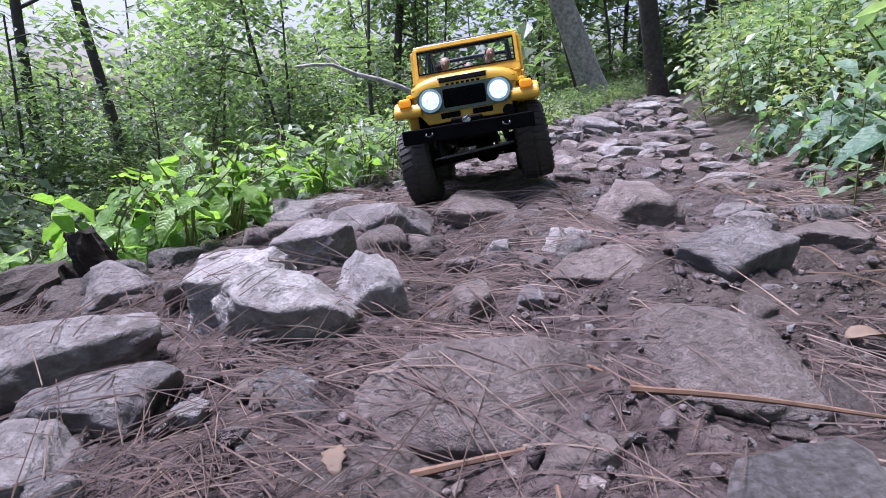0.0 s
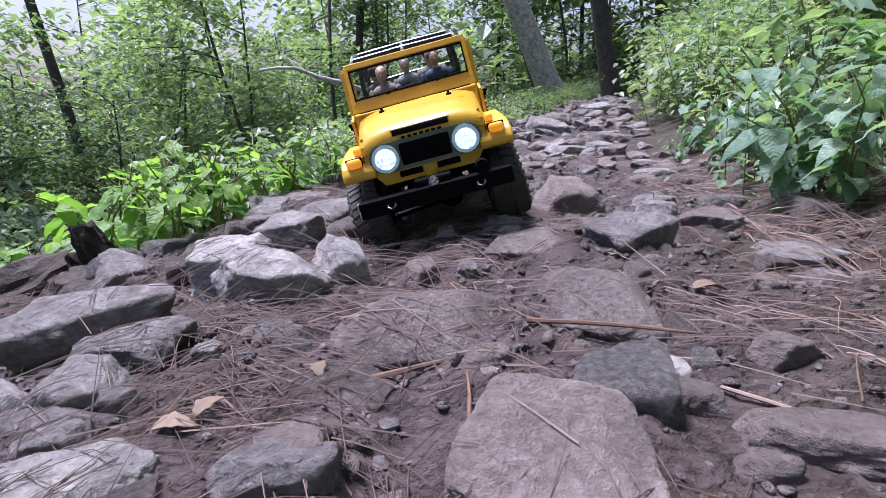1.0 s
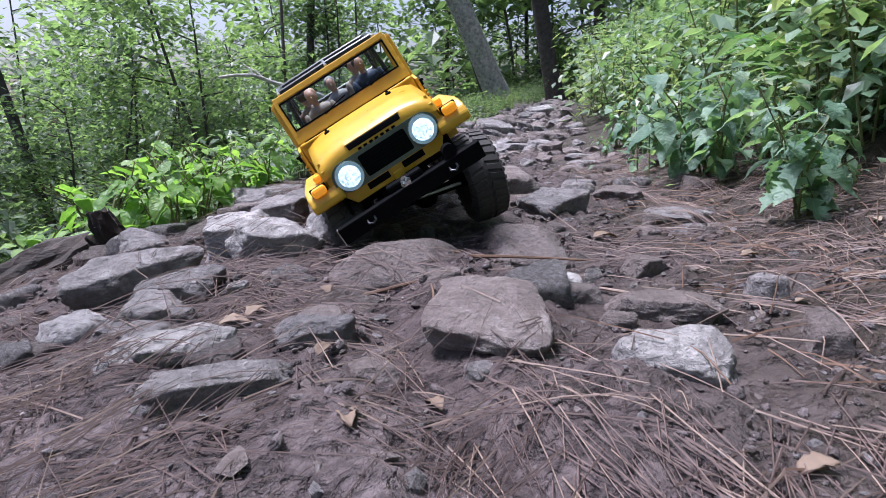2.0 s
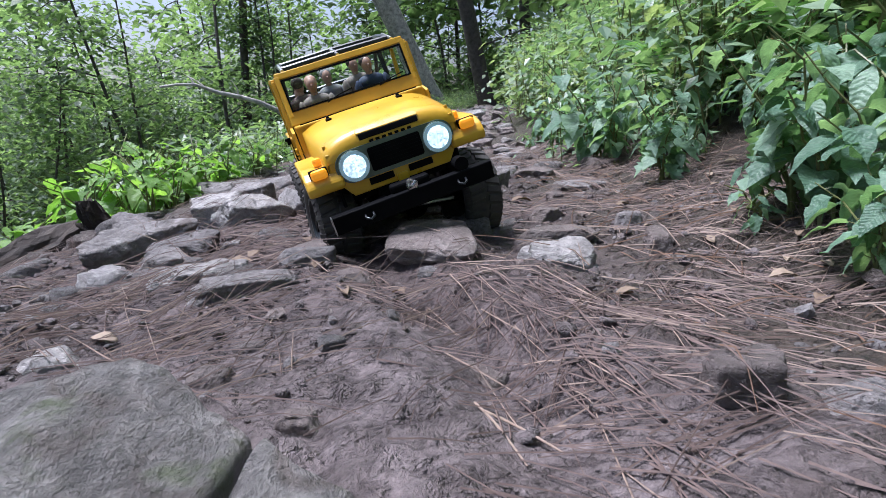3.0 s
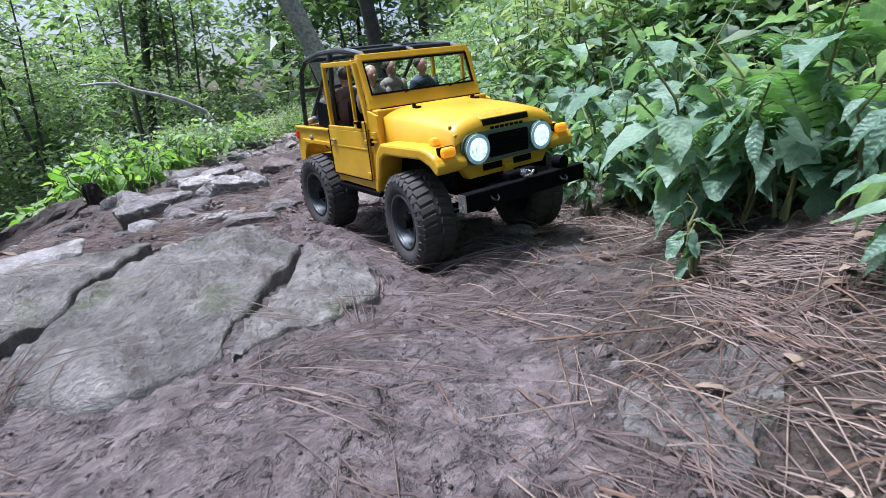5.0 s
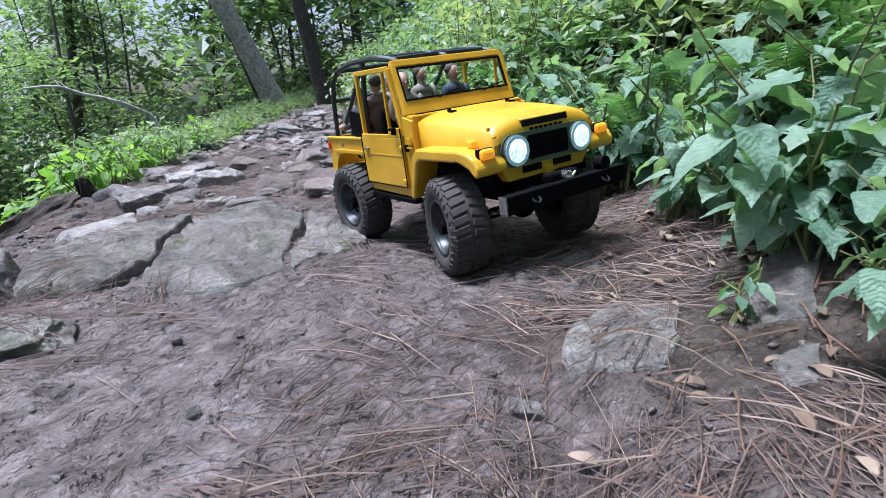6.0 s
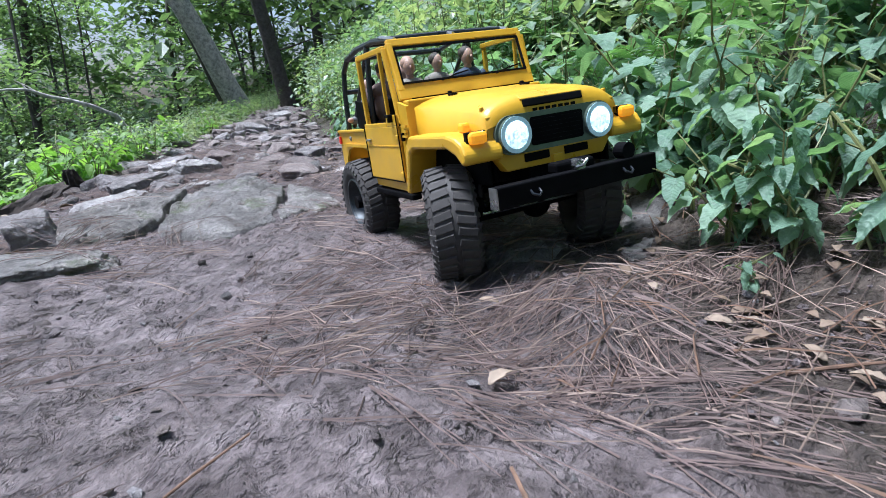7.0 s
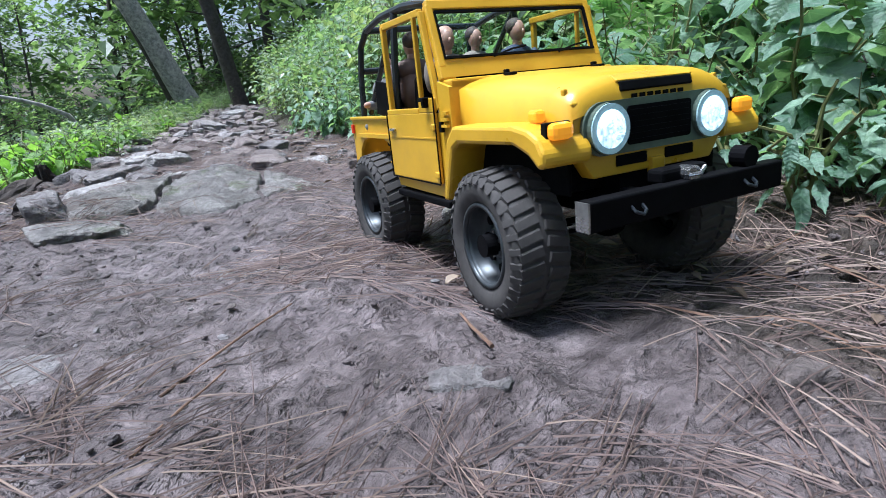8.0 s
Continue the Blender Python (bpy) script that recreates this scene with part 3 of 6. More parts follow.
def scatter_stones():
    rng = random.Random(5)
    kinds = []
    for i in range(8):
        m = (ROCK, ROCK_BROWN, ROCK_BROWN, ROCK_BROWN)[i % 4]
        ob = mesh_object("rock", rock_bmesh(1, rng.uniform(0.6, 0.95), rng.uniform(0.35, 0.6), 900 + i, 7, 3), m, smooth=True)
        tagged(ob, "small angular stone lying on the trail", "rock", "loose stones")
        kinds.append(ob)
    placed = 0

    def put(x, y, s):
        nonlocal placed
        src = kinds[rng.randrange(8)]
        ob = src if placed < 8 and src.matrix_basis == Matrix.Identity(4) else copy_thing(src, Matrix.Identity(4))
        m = pose(x, y, ground_height(x, y) + s * rng.uniform(-0.1, 0.08), rng.uniform(-16, 16), rng.uniform(-16, 16), rng.uniform(0, 360))
        ob.matrix_basis = m @ Matrix.Diagonal((s, s, s, 1))
        placed += 1

    for k in kinds:
        x, y = rng.uniform(-0.2, 0.5), rng.uniform(0.3, 1.2)
        s = rng.uniform(0.02, 0.04)
        k.matrix_basis = pose(x, y, ground_height(x, y) + s * 0.1, 5, 5, rng.uniform(0, 360)) @ Matrix.Diagonal((s, s, s, 1))
    placed = 8
    while placed < 195:   # rubble of the rocky stretch
        x, y = rng.uniform(-0.45, 0.95), rng.uniform(0.1, 1.7)
        if on_trail(x, y, -0.03) and noise.noise(Vector((x * 5, y * 5, 8))) > rng.uniform(-0.5, 0.2) - 0.2 * smoothstep(0.5, 1.0, y):
            put(x, y, min(0.085, rng.lognormvariate(-3.25, 0.45)))
    while placed < 207:   # few pebbles on the smooth lower stretch
        x, y = rng.uniform(-0.7, 0.5), rng.uniform(-1.6, 0.0)
        if on_trail(x, y, 0.0) and noise.noise(Vector((x * 4, y * 4, 2))) > -0.15:
            put(x, y, rng.uniform(0.005, 0.02))
    # the stony trail further up, past counting
    shapes = [rock_bmesh(1, rng.uniform(0.6, 0.95), rng.uniform(0.35, 0.6), 950 + i, 7, 2) for i in range(6)]
    for material, label in ((ROCK, "grey broken stones of the upper trail"), (ROCK_BROWN, "reddish brown broken stones of the upper trail")):
        verts, faces = [], []
        for k in range(90 if material == ROCK else 230):
            y = 1.3 + 5.2 * rng.random() ** 1.3
            x = rng.uniform(along(y, LEFT_EDGE), along(y, RIGHT_EDGE))
            q = rng.uniform(0.03, 0.085) * (0.8 + 0.26 * y)
            m = pose(x, y, ground_height(x, y) + q * rng.uniform(-0.05, 0.12), rng.uniform(-16, 16), rng.uniform(-16, 16), rng.uniform(0, 360)) @ Matrix.Diagonal((q, q, q, 1))
            b, bm = len(verts), shapes[rng.randrange(6)]
            bm.verts.index_update()
            verts += [m @ v.co for v in bm.verts]
            faces += [tuple(b + v.index for v in f.verts) for f in bm.faces]
        tagged(arrays_object("trail_rubble", verts, faces, material), label, "rubble", kind="stuff")
    for bm in shapes:
        bm.free()


scatter_stones()


def build_gravel():
    """Clods, chips and grit trodden into the mud, too many to count."""
    rng = random.Random(17)
    phi = (1 + 5 ** 0.5) / 2
    ico = [Vector(p).normalized() for p in ((-1, phi, 0), (1, phi, 0), (-1, -phi, 0), (1, -phi, 0), (0, -1, phi), (0, 1, phi), (0, -1, -phi), (0, 1, -phi), (phi, 0, -1), (phi, 0, 1), (-phi, 0, -1), (-phi, 0, 1))]
    tri = ((0, 11, 5), (0, 5, 1), (0, 1, 7), (0, 7, 10), (0, 10, 11), (1, 5, 9), (5, 11, 4), (11, 10, 2), (10, 7, 6), (7, 1, 8),
           (3, 9, 4), (3, 4, 2), (3, 2, 6), (3, 6, 8), (3, 8, 9), (4, 9, 5), (2, 4, 11), (6, 2, 10), (8, 6, 7), (9, 8, 1))
    for name, material, total, top, label in (("mud_clods", MUD, 6500, 0.012, "crumbled clods of brown mud"), ("gravel", ROCK, 1800, 0.018, "grey stone chips trodden into the mud"), ("brown_gravel", ROCK_BROWN, 1800, 0.024, "brown stone chips trodden into the mud")):
        verts, faces, n = [], [], 0
        while n < total:
            x, y = rng.uniform(-0.65, 0.65), rng.uniform(-1.7, 1.5)
            if not on_trail(x, y, -0.08):
                continue
            pile = y < 0.2 and along(y, RIGHT_EDGE) - x < 0.22
            if not pile and rng.random() < 0.6 * smoothstep(-0.1, 0.5, -y) or not pile and noise.noise(Vector((x * 6, y * 6, 4))) < rng.uniform(-0.6, 0.3):
                continue
            s = min(top, rng.lognormvariate(-5.65, 0.6)) * (1.0 if y > -0.3 else 0.6)
            turn = Euler((rng.uniform(0, 6), rng.uniform(0, 6), rng.uniform(0, 6))).to_matrix()
            c = Vector((x, y, ground_height(x, y) + s * 0.15))
            b = len(verts)
            for p in ico:
                q = turn @ Vector((p.x * s, p.y * s * 0.75, p.z * s * 0.5)) * rng.uniform(0.6, 1.2)
                verts.append(c + Vector((q.x, q.y, q.z * 0.65)))
            faces += [(b + i, b + j, b + k) for i, j, k in tri]
            n += 1
        ob = arrays_object(name, verts, faces, material)
        ob.data.polygons.foreach_set("use_smooth", [material == MUD] * len(faces))
        tagged(ob, label, "gravel", kind="stuff")


build_gravel()


def rock_tops():
    bpy.context.view_layer.update()
    verts, faces = [], []
    for ob in list(scene.collection.objects):
        if ob.name.startswith("rock") and ob.type == "MESH" and max(ob.dimensions) > 0.02 and abs(ob.location.y) < 1.8:
            b = len(verts)
            verts += [ob.matrix_world @ v.co for v in ob.data.vertices]
            faces += [tuple(b + i for i in p.vertices) for p in ob.data.polygons]
    return BVHTree.FromPolygons(verts, faces)


TOPS = rock_tops()


def surface(x, y):
    z = ground_height(x, y)
    hit = TOPS.ray_cast(Vector((x, y, 0.6)), Vector((0, 0, -1)))[0]
    return max(z, hit.z) if hit else z


def strand(verts, faces, x, y, a, length, r, rng, lift=0.0, bend=0.05):
    """A thin three-sided blade that lies across whatever is below it."""
    n0 = len(verts)
    line = []
    px, py = x, y
    for k in range(4):
        line.append((px, py, a, surface(px, py)))
        px, py = px + math.cos(a) * length / 3, py + math.sin(a) * length / 3
        a += rng.uniform(-bend, bend)
    z0, z3 = line[0][3], line[3][3]
    if abs(z3 - z0) > 0.42 * length:      # it would stand against a stone: it has slid off
        return
    over = min(0.012, max(0.0, *(p[3] - (z0 + (z3 - z0) * k / 3) for k, p in enumerate(line))))
    for k, (px, py, a, z) in enumerate(line):
        u = k / 3
        rr = r * (1 - 0.55 * u)
        z = z0 + (z3 - z0) * u + r + (lift + over) * math.sin(math.pi * (0.15 + 0.7 * u)) + 0.0008
        cx, cy = -math.sin(a), math.cos(a)
        verts += [(px - cx * rr, py - cy * rr, z - rr * 0.6), (px + cx * rr, py + cy * rr, z - rr * 0.6), (px, py, z + rr)]
    for k in range(3):
        b = n0 + 3 * k
        for i in range(3):
            j = (i + 1) % 3
            faces.append((b + i, b + j, b + 3 + j, b + 3 + i))


MATS = ((-0.04, 0.34, 55), (-0.01, 0.43, 55), (-0.09, 0.26, 50), (0.14, 0.22, 30), (0.05, 0.60, 45), (-0.20, 0.32, 45), (0.29, 0.30, 40), (0.43, 0.42, 35), (-0.03, 0.54, 45), (-0.12, 0.0, 50), (-0.27, 0.19, 45), (-0.04, -0.15, 35), (-0.14, -0.08, 45), (-0.10, 0.40, 70), (-0.22, 0.36, 60), (-0.16, 0.24, 50), (-0.28, 0.50, 50), (0.10, -0.75, 60), (0.0, -0.95, 60), (-0.10, -0.62, 60), (0.12, -0.55, 60), (-0.12, -1.10, 50), (0.06, -1.18, 60), (-0.34, -0.06, 50), (-0.40, 0.12, 50))


def build_needles():
    rng = random.Random(11)
    verts, faces = [], []
    count = 0
    while count < 12500:
        x, y = rng.uniform(-0.62, 1.05), rng.uniform(-1.7, 1.6)
        if not on_trail(x, y, -0.06 if x < 0 else -0.16):
            continue
        dens = 0.12 + 0.3 * smoothstep(-0.15, 0.1, y) * smoothstep(0.25, -0.05, x) + 1.7 * noise.noise(Vector((x * 3.4, y * 3.4, 5))) + 0.5 * smoothstep(0.3, 0.0, along(y, RIGHT_EDGE) - x) + 0.3 * smoothstep(-0.5, -0.9, y)
        if rng.random() > dens:
            continue
        if surface(x, y) > ground_height(x, y) + 0.004 and rng.random() < 0.9:
            continue
        a = 2.6 * noise.noise(Vector((x * 2.1, y * 2.1, 9))) + rng.gauss(0, 0.55) + (0 if rng.random() < 0.75 else 1.57)
        for _ in range(rng.choice((1, 1, 1, 3, 5, 7))):
            strand(verts, faces, x + rng.gauss(0, 0.012), y + rng.gauss(0, 0.012), a + rng.gauss(0, 0.16), rng.uniform(0.03, 0.11), rng.uniform(0.00035, 0.0007), rng, rng.choice((0, 0, 0.001, 0.003)))
            count += 1
    # thick mats of needles caught between the rocks
    for cx, cy, n in MATS:
        lie = rng.uniform(-0.5, 0.7)
        for _ in range(int(n * 0.75)):
            x, y = cx + rng.gauss(0, 0.04), cy + rng.gauss(0, 0.026)
            if surface(x, y) > ground_height(x, y) + 0.008:
                continue
            strand(verts, faces, x, y, lie + rng.gauss(0, 0.7), rng.uniform(0.05, 0.12), rng.uniform(0.00035, 0.0006), rng, rng.choice((0, 0.002, 0.005)))
    ob = arrays_object("pine_needles", verts, faces, NEEDLE)
    ob.data.materials.append(STRAW)
    for i, p in enumerate(ob.data.polygons):
        p.material_index = 1 if (i // 9) % 7 == 0 else 0
    tagged(ob, "reddish brown pine needles strewn over the mud", "needles", kind="stuff")
    verts, faces = [], []
    for _ in range(110):
        x, y = rng.uniform(-0.62, 0.6), rng.uniform(-1.7, 1.4)
        if on_trail(x, y, -0.1):
            strand(verts, faces, x, y, rng.uniform(0, 6.28), rng.uniform(0.05, 0.11), rng.uniform(0.0004, 0.0007), rng, 0.001)
    tagged(arrays_object("dry_grass", verts, faces, STRAW), "pale dry grass stalks on the mud", "grass", kind="stuff")


build_needles()


def build_litter():
    """Broken twigs and stalks that gather along the foot of the inner bank."""
    rng = random.Random(23)
    for name, material, total, r, label in (("twig_litter", TWIG, 420, 0.0011, "broken brown twigs heaped along the bank"), ("stalk_litter", STRAW, 380, 0.0008, "pale dry stalks heaped along the bank")):
        verts, faces = [], []
        for _ in range(total):
            y = rng.uniform(-1.6, 1.2)
            x = along(y, RIGHT_EDGE) + rng.gauss(-0.06, 0.10)
            strand(verts, faces, x, y, rng.uniform(0, 6.28), rng.uniform(0.03, 0.10), rng.uniform(0.5, 1.0) * r, rng, rng.choice((0, 0.004, 0.01)), 0.2)
        tagged(arrays_object(name, verts, faces, material), label, "litter", kind="stuff")


build_litter()


def twig(x, y, a, length, r, material=TWIG, label="thin brown twig on the mud"):
    rng = random.Random(int(x * 1000) + int(y * 777))
    verts, faces = [], []
    n, m, px, py = 9, 6, x, y
    ex, ey = x + math.cos(a) * length, y + math.sin(a) * length
    za, zb = ground_height(x, y), ground_height(ex, ey)
    over = min(0.008, max(0.0, *(ground_height(x + (ex - x) * k / 8, y + (ey - y) * k / 8) - (za + (zb - za) * k / 8) for k in range(9))))
    for k in range(n):
        rr = r * (1 - 0.5 * k / n) * rng.uniform(0.85, 1.15)
        z = za + (zb - za) * k / n + over * 0.7 + r * 0.8
        for i in range(m):
            t = 2 * math.pi * i / m
            verts.append((px - math.sin(a) * math.cos(t) * rr, py + math.cos(a) * math.cos(t) * rr, z + math.sin(t) * rr))
        px, py = px + math.cos(a) * length / n, py + math.sin(a) * length / n
        a += rng.uniform(-0.07, 0.07)
    for k in range(n - 1):
        for i in range(m):
            j = (i + 1) % m
            faces.append((k * m + i, k * m + j, (k + 1) * m + j, (k + 1) * m + i))
    faces += [tuple(range(m))[::-1], tuple(range((n - 1) * m, n * m))]
    tagged(arrays_object("twig", verts, faces, material), label, "twig", "twigs")


twig(0.18, 0.30, -0.05, 0.16, 0.0022)
twig(0.12, 0.36, -0.55, 0.10, 0.0014)
twig(0.045, 0.255, 0.1, 0.11, 0.0026)
twig(0.115, 0.16, 1.45, 0.07, 0.0020)
twig(0.30, 0.21, -0.9, 0.16, 0.0016, STRAW, "pale straw stalk on the mud")
twig(0.23, -0.16, -0.75, 0.09, 0.0010, STRAW, "pale straw stalk on the mud")
twig(0.095, -0.225, -1.0, 0.07, 0.0010, STRAW, "pale straw stalk on the mud")
twig(0.093, -0.222, -1.35, 0.07, 0.0010, STRAW, "pale straw stalk on the mud")
twig(0.30, 0.10, -0.5, 0.15, 0.0012, STRAW, "pale straw stalk on the mud")
twig(-0.50, -1.22, 0.5, 0.15, 0.0012)
twig(-0.53, -1.28, 0.75, 0.10, 0.0012)
twig(-0.30, -1.32, 1.2, 0.07, 0.0018)
twig(-0.06, -1.30, -0.6, 0.15, 0.0016)
twig(0.10, -0.62, -0.7, 0.13, 0.0014)
twig(0.02, -0.80, -1.0, 0.12, 0.0014)


def dry_leaf(x, y, s, a, rng):
    bm = bmesh.new()
    rows = []
    curl = rng.uniform(0.05, 0.5)
    for k in range(9):
        u = k / 8
        w = s * 0.27 * math.sin(math.pi * min(1, u * 0.93 + 0.05)) ** 0.8 * rng.uniform(0.72, 1.2)
        c = s * 0.14 * math.sin(u * 3.0 + curl)
        bow = 0.1 * s * math.sin(u * 2.5 + curl * 5)
        rows.append([bm.verts.new((u * s, sgn * w + bow, c + sgn * sgn * w * curl * rng.uniform(0.6, 1.4) + 0.0015)) for sgn in (-1, -0.5, 0, 0.5, 1)])
    for r0, r1 in zip(rows, rows[1:]):
        for i in range(4):
            bm.faces.new((r0[i], r0[i + 1], r1[i + 1], r1[i]))
    ob = mesh_object("dead_leaf", bm, DRY, smooth=True)
    sol = ob.modifiers.new("thickness", "SOLIDIFY")
    sol.thickness = 0.0006
    ob.matrix_basis = pose(x, y, ground_height(x, y) + 0.002, rng.uniform(-12, 12), rng.uniform(-10, 5), a)
    tagged(ob, "curled pale brown dead leaf on the ground", "leaf", "dead leaves")


def dead_leaves():
    rng = random.Random(21)
    for x, y, s, a in ((0.017, 0.245, 0.03, 100), (-0.085, 0.195, 0.035, 10), (-0.06, 0.205, 0.03, 60), (0.37, 0.38, 0.045, 10), (0.10, 0.02, 0.03, 120),
                       (0.04, -0.02, 0.03, 110), (-0.155, -0.02, 0.03, 160), (0.27, -0.10, 0.03, 0), (-0.22, -1.18, 0.03, 20), (0.12, -0.36, 0.04, 150),
                       (-0.10, -1.05, 0.025, 130), (0.02, 0.10, 0.03, 260), (0.25, -0.42, 0.03, 60), (0.29, -0.35, 0.035, 20)):
        dry_leaf(x, y, s * 0.8, a, rng)
    for k in range(170):
        y = rng.uniform(-1.55, 0.6) if k < 100 else rng.uniform(-1.5, -0.7)
        x = along(y, RIGHT_EDGE) + rng.uniform(-0.14, 0.2)
        dry_leaf(x, y, rng.uniform(0.012, 0.025), rng.uniform(0, 360), rng)
    for _ in range(14):
        y = rng.uniform(-0.5, 0.7)
        dry_leaf(along(y, LEFT_EDGE) + rng.uniform(-0.1, 0.15), y, rng.uniform(0.025, 0.045), rng.uniform(0, 360), rng)


dead_leaves()


# ---- rotten stump and log at the trail's outer edge ----
def lumpy_log(name, p0, p1, r0, r1, seed, material, label, category):
    bm = bmesh.new()
    a, b = Vector(p0), Vector(p1)
    axis = (b - a).normalized()
    side = axis.cross(Vector((0, 0, 1))).normalized() if abs(axis.z) < 0.95 else Vector((1, 0, 0))
    up = side.cross(axis)
    rings, n = [], 22
    for k in range(15):
        u = k / 14
        ring = []
        for i in range(n):
            t = 2 * math.pi * i / n
            rr = (r0 + (r1 - r0) * u) * (1 + 0.55 * noise.noise(Vector((math.cos(t) * 2.2, math.sin(t) * 2.2, u * 4 + seed))) + 0.35 * noise.noise(Vector((math.cos(t) * 8, math.sin(t) * 8, u * 3 + seed))))
            ring.append(bm.verts.new(a + (b - a) * u + side * math.cos(t) * rr + up * math.sin(t) * rr + axis * (1.6 * r1 * noise.noise(Vector((t * 2, seed, 1))) if k == 14 else 0)))
        rings.append(ring)
    for q0, q1 in zip(rings, rings[1:]):
        for i in range(n):
            bm.faces.new((q0[i], q0[(i + 1) % n], q1[(i + 1) % n], q1[i]))
    bm.faces.new(rings[0][::-1])
    bm.faces.new(rings[-1])
    ob = mesh_object(name, bm, material)
    return tagged(ob, label, category)


lumpy_log("rotten_log", (-0.66, 0.55, -0.135), (-0.40, 0.68, -0.035), 0.042, 0.032, 8, ROT, "crumbling dark log along the trail edge", "log")
lumpy_log("stump", (-0.366, 0.70, -0.07), (-0.384, 0.69, 0.028), 0.030, 0.017, 21, ROT, "upright splintered stub of dark rotten wood", "stump")
lumpy_log("stump", (-0.50, -0.27, -0.03), (-0.495, -0.275, 0.022), 0.030, 0.02, 13, ROT, "low stub of rotten wood", "stump")


# ---- plants ----
def leaf_outline(kind):
    """Half widths along a leaf's length, and its sag."""
    if kind == "heart":
        return [(0.0, 0.02), (0.06, 0.26), (0.25, 0.36), (0.5, 0.31), (0.78, 0.16), (1.0, 0.0)]
    if kind == "lobed":
        return [(0.0, 0.02), (0.1, 0.20), (0.2, 0.34), (0.3, 0.21), (0.42, 0.37), (0.52, 0.19), (0.65, 0.27), (0.76, 0.12), (1.0, 0.0)]
    if kind == "lance":
        return [(0.0, 0.01), (0.15, 0.11), (0.4, 0.18), (0.7, 0.12), (1.0, 0.0)]
    return [(0.0, 0.01), (0.2, 0.19), (0.45, 0.26), (0.75, 0.16), (1.0, 0.0)]


def leaf_mesh(name, kind, material, seed, droop=0.35, fold=0.22):
    rng = random.Random(seed)
    bm = bmesh.new()
    rows = []
    marks = leaf_outline(kind)
    stations = [u for u, w in marks] if kind == "lobed" else [0.0, 0.05, 0.16, 0.3, 0.45, 0.6, 0.75, 0.88, 1.0]
    for k, u in enumerate(stations):
        w = along(u, marks)
        z = -droop * u * u + 0.025 * math.sin(u * 14 + seed)
        wob = 0.05 * rng.uniform(-1, 1)
        rows.append([bm.verts.new((u - 0.03 * (k % 2) * abs(s), s * w * rng.uniform(0.9, 1.1), z + fold * w * abs(s) + wob * abs(s))) for s in (-1, -0.5, 0, 0.5, 1)])
    for r0, r1 in zip(rows, rows[1:]):
        for i in range(4):
            bm.faces.new((r0[i], r0[i + 1], r1[i + 1], r1[i]))
    bmesh.ops.remove_doubles(bm, verts=bm.verts, dist=0.002)
    me = bpy.data.meshes.new(name)
    bm.to_mesh(me)
    bm.free()
    me.materials.append(material)
    me.polygons.foreach_set("use_smooth", [True] * len(me.polygons))
    return me


def stem_tube(verts, faces, pts, r0, r1, m=5):
    n0, k = len(verts), len(pts)
    for i, p in enumerate(pts):
        d = (pts[min(i + 1, k - 1)] - pts[max(i - 1, 0)]).normalized()
        s = d.cross(Vector((0.3, 0.9, 0.2))).normalized()
        t = d.cross(s)
        r = r0 + (r1 - r0) * i / (k - 1)
        for j in range(m):
            a = 2 * math.pi * j / m
            verts.append(p + s * math.cos(a) * r + t * math.sin(a) * r)
    for i in range(k - 1):
        for j in range(m):
            b = n0 + i * m
            faces.append((b + j, b + (j + 1) % m, b + m + (j + 1) % m, b + m + j))


def broadleaf(kind, material, seed, height, leaf, stems, per_stem, label, name="weed", spread=0.5, sag=(5, 58)):
    """A leafy plant: thin stems that bear single leaves."""
    rng = random.Random(seed)
    verts, faces, leaves = [], [], []
    for s in range(stems):
        a = rng.uniform(0, 6.28)
        lean = rng.uniform(0.1, spread)
        tip = Vector((math.cos(a) * lean, math.sin(a) * lean, 1)) * height * rng.uniform(0.6, 1.05)
        pts = [Vector((rng.gauss(0, 0.01), rng.gauss(0, 0.01), -0.02))]
        for k in range(1, 6):
            u = k / 5
            pts.append(Vector((tip.x * u * u, tip.y * u * u, tip.z * u * (1.12 - 0.12 * u))) + Vector((rng.gauss(0, 0.006), rng.gauss(0, 0.006), 0)))
        stem_tube(verts, faces, pts, 0.0028, 0.001)
        for q in range(per_stem):
            u = 0.22 + 0.78 * (q + rng.random() * 0.5) / per_stem
            i = min(4, int(u * 5))
            p = pts[i].lerp(pts[i + 1], u * 5 - i) if i < 5 else pts[5]
            b = a + 2.4 * q + rng.uniform(-0.5, 0.5)
            size = leaf * rng.uniform(0.6, 1.15) * (1.0 if u < 0.85 else 0.75)
            out = p + Vector((math.cos(b), math.sin(b), 0.3)) * size * 0.25
            stem_tube(verts, faces, [p, p.lerp(out, 0.5), out], 0.0010, 0.0007, 3)
            leaves.append((out, size, b, rng.uniform(*sag)))
    root = arrays_object(name, verts, faces, STEM)
    tagged(root, label, "plant", label)
    meshes = [leaf_mesh("leaf", kind, material, seed * 10 + i, rng.uniform(0.15, 0.5)) for i in range(3)]
    for p, size, b, tilt in leaves:
        o = new("leaf", rng.choice(meshes))
        o.parent = root
        o.matrix_basis = Matrix.Translation(p) @ pose(0, 0, 0, rng.uniform(-25, 25), tilt, math.degrees(b)) @ Matrix.Diagonal((size, size, size, 1))
    return root


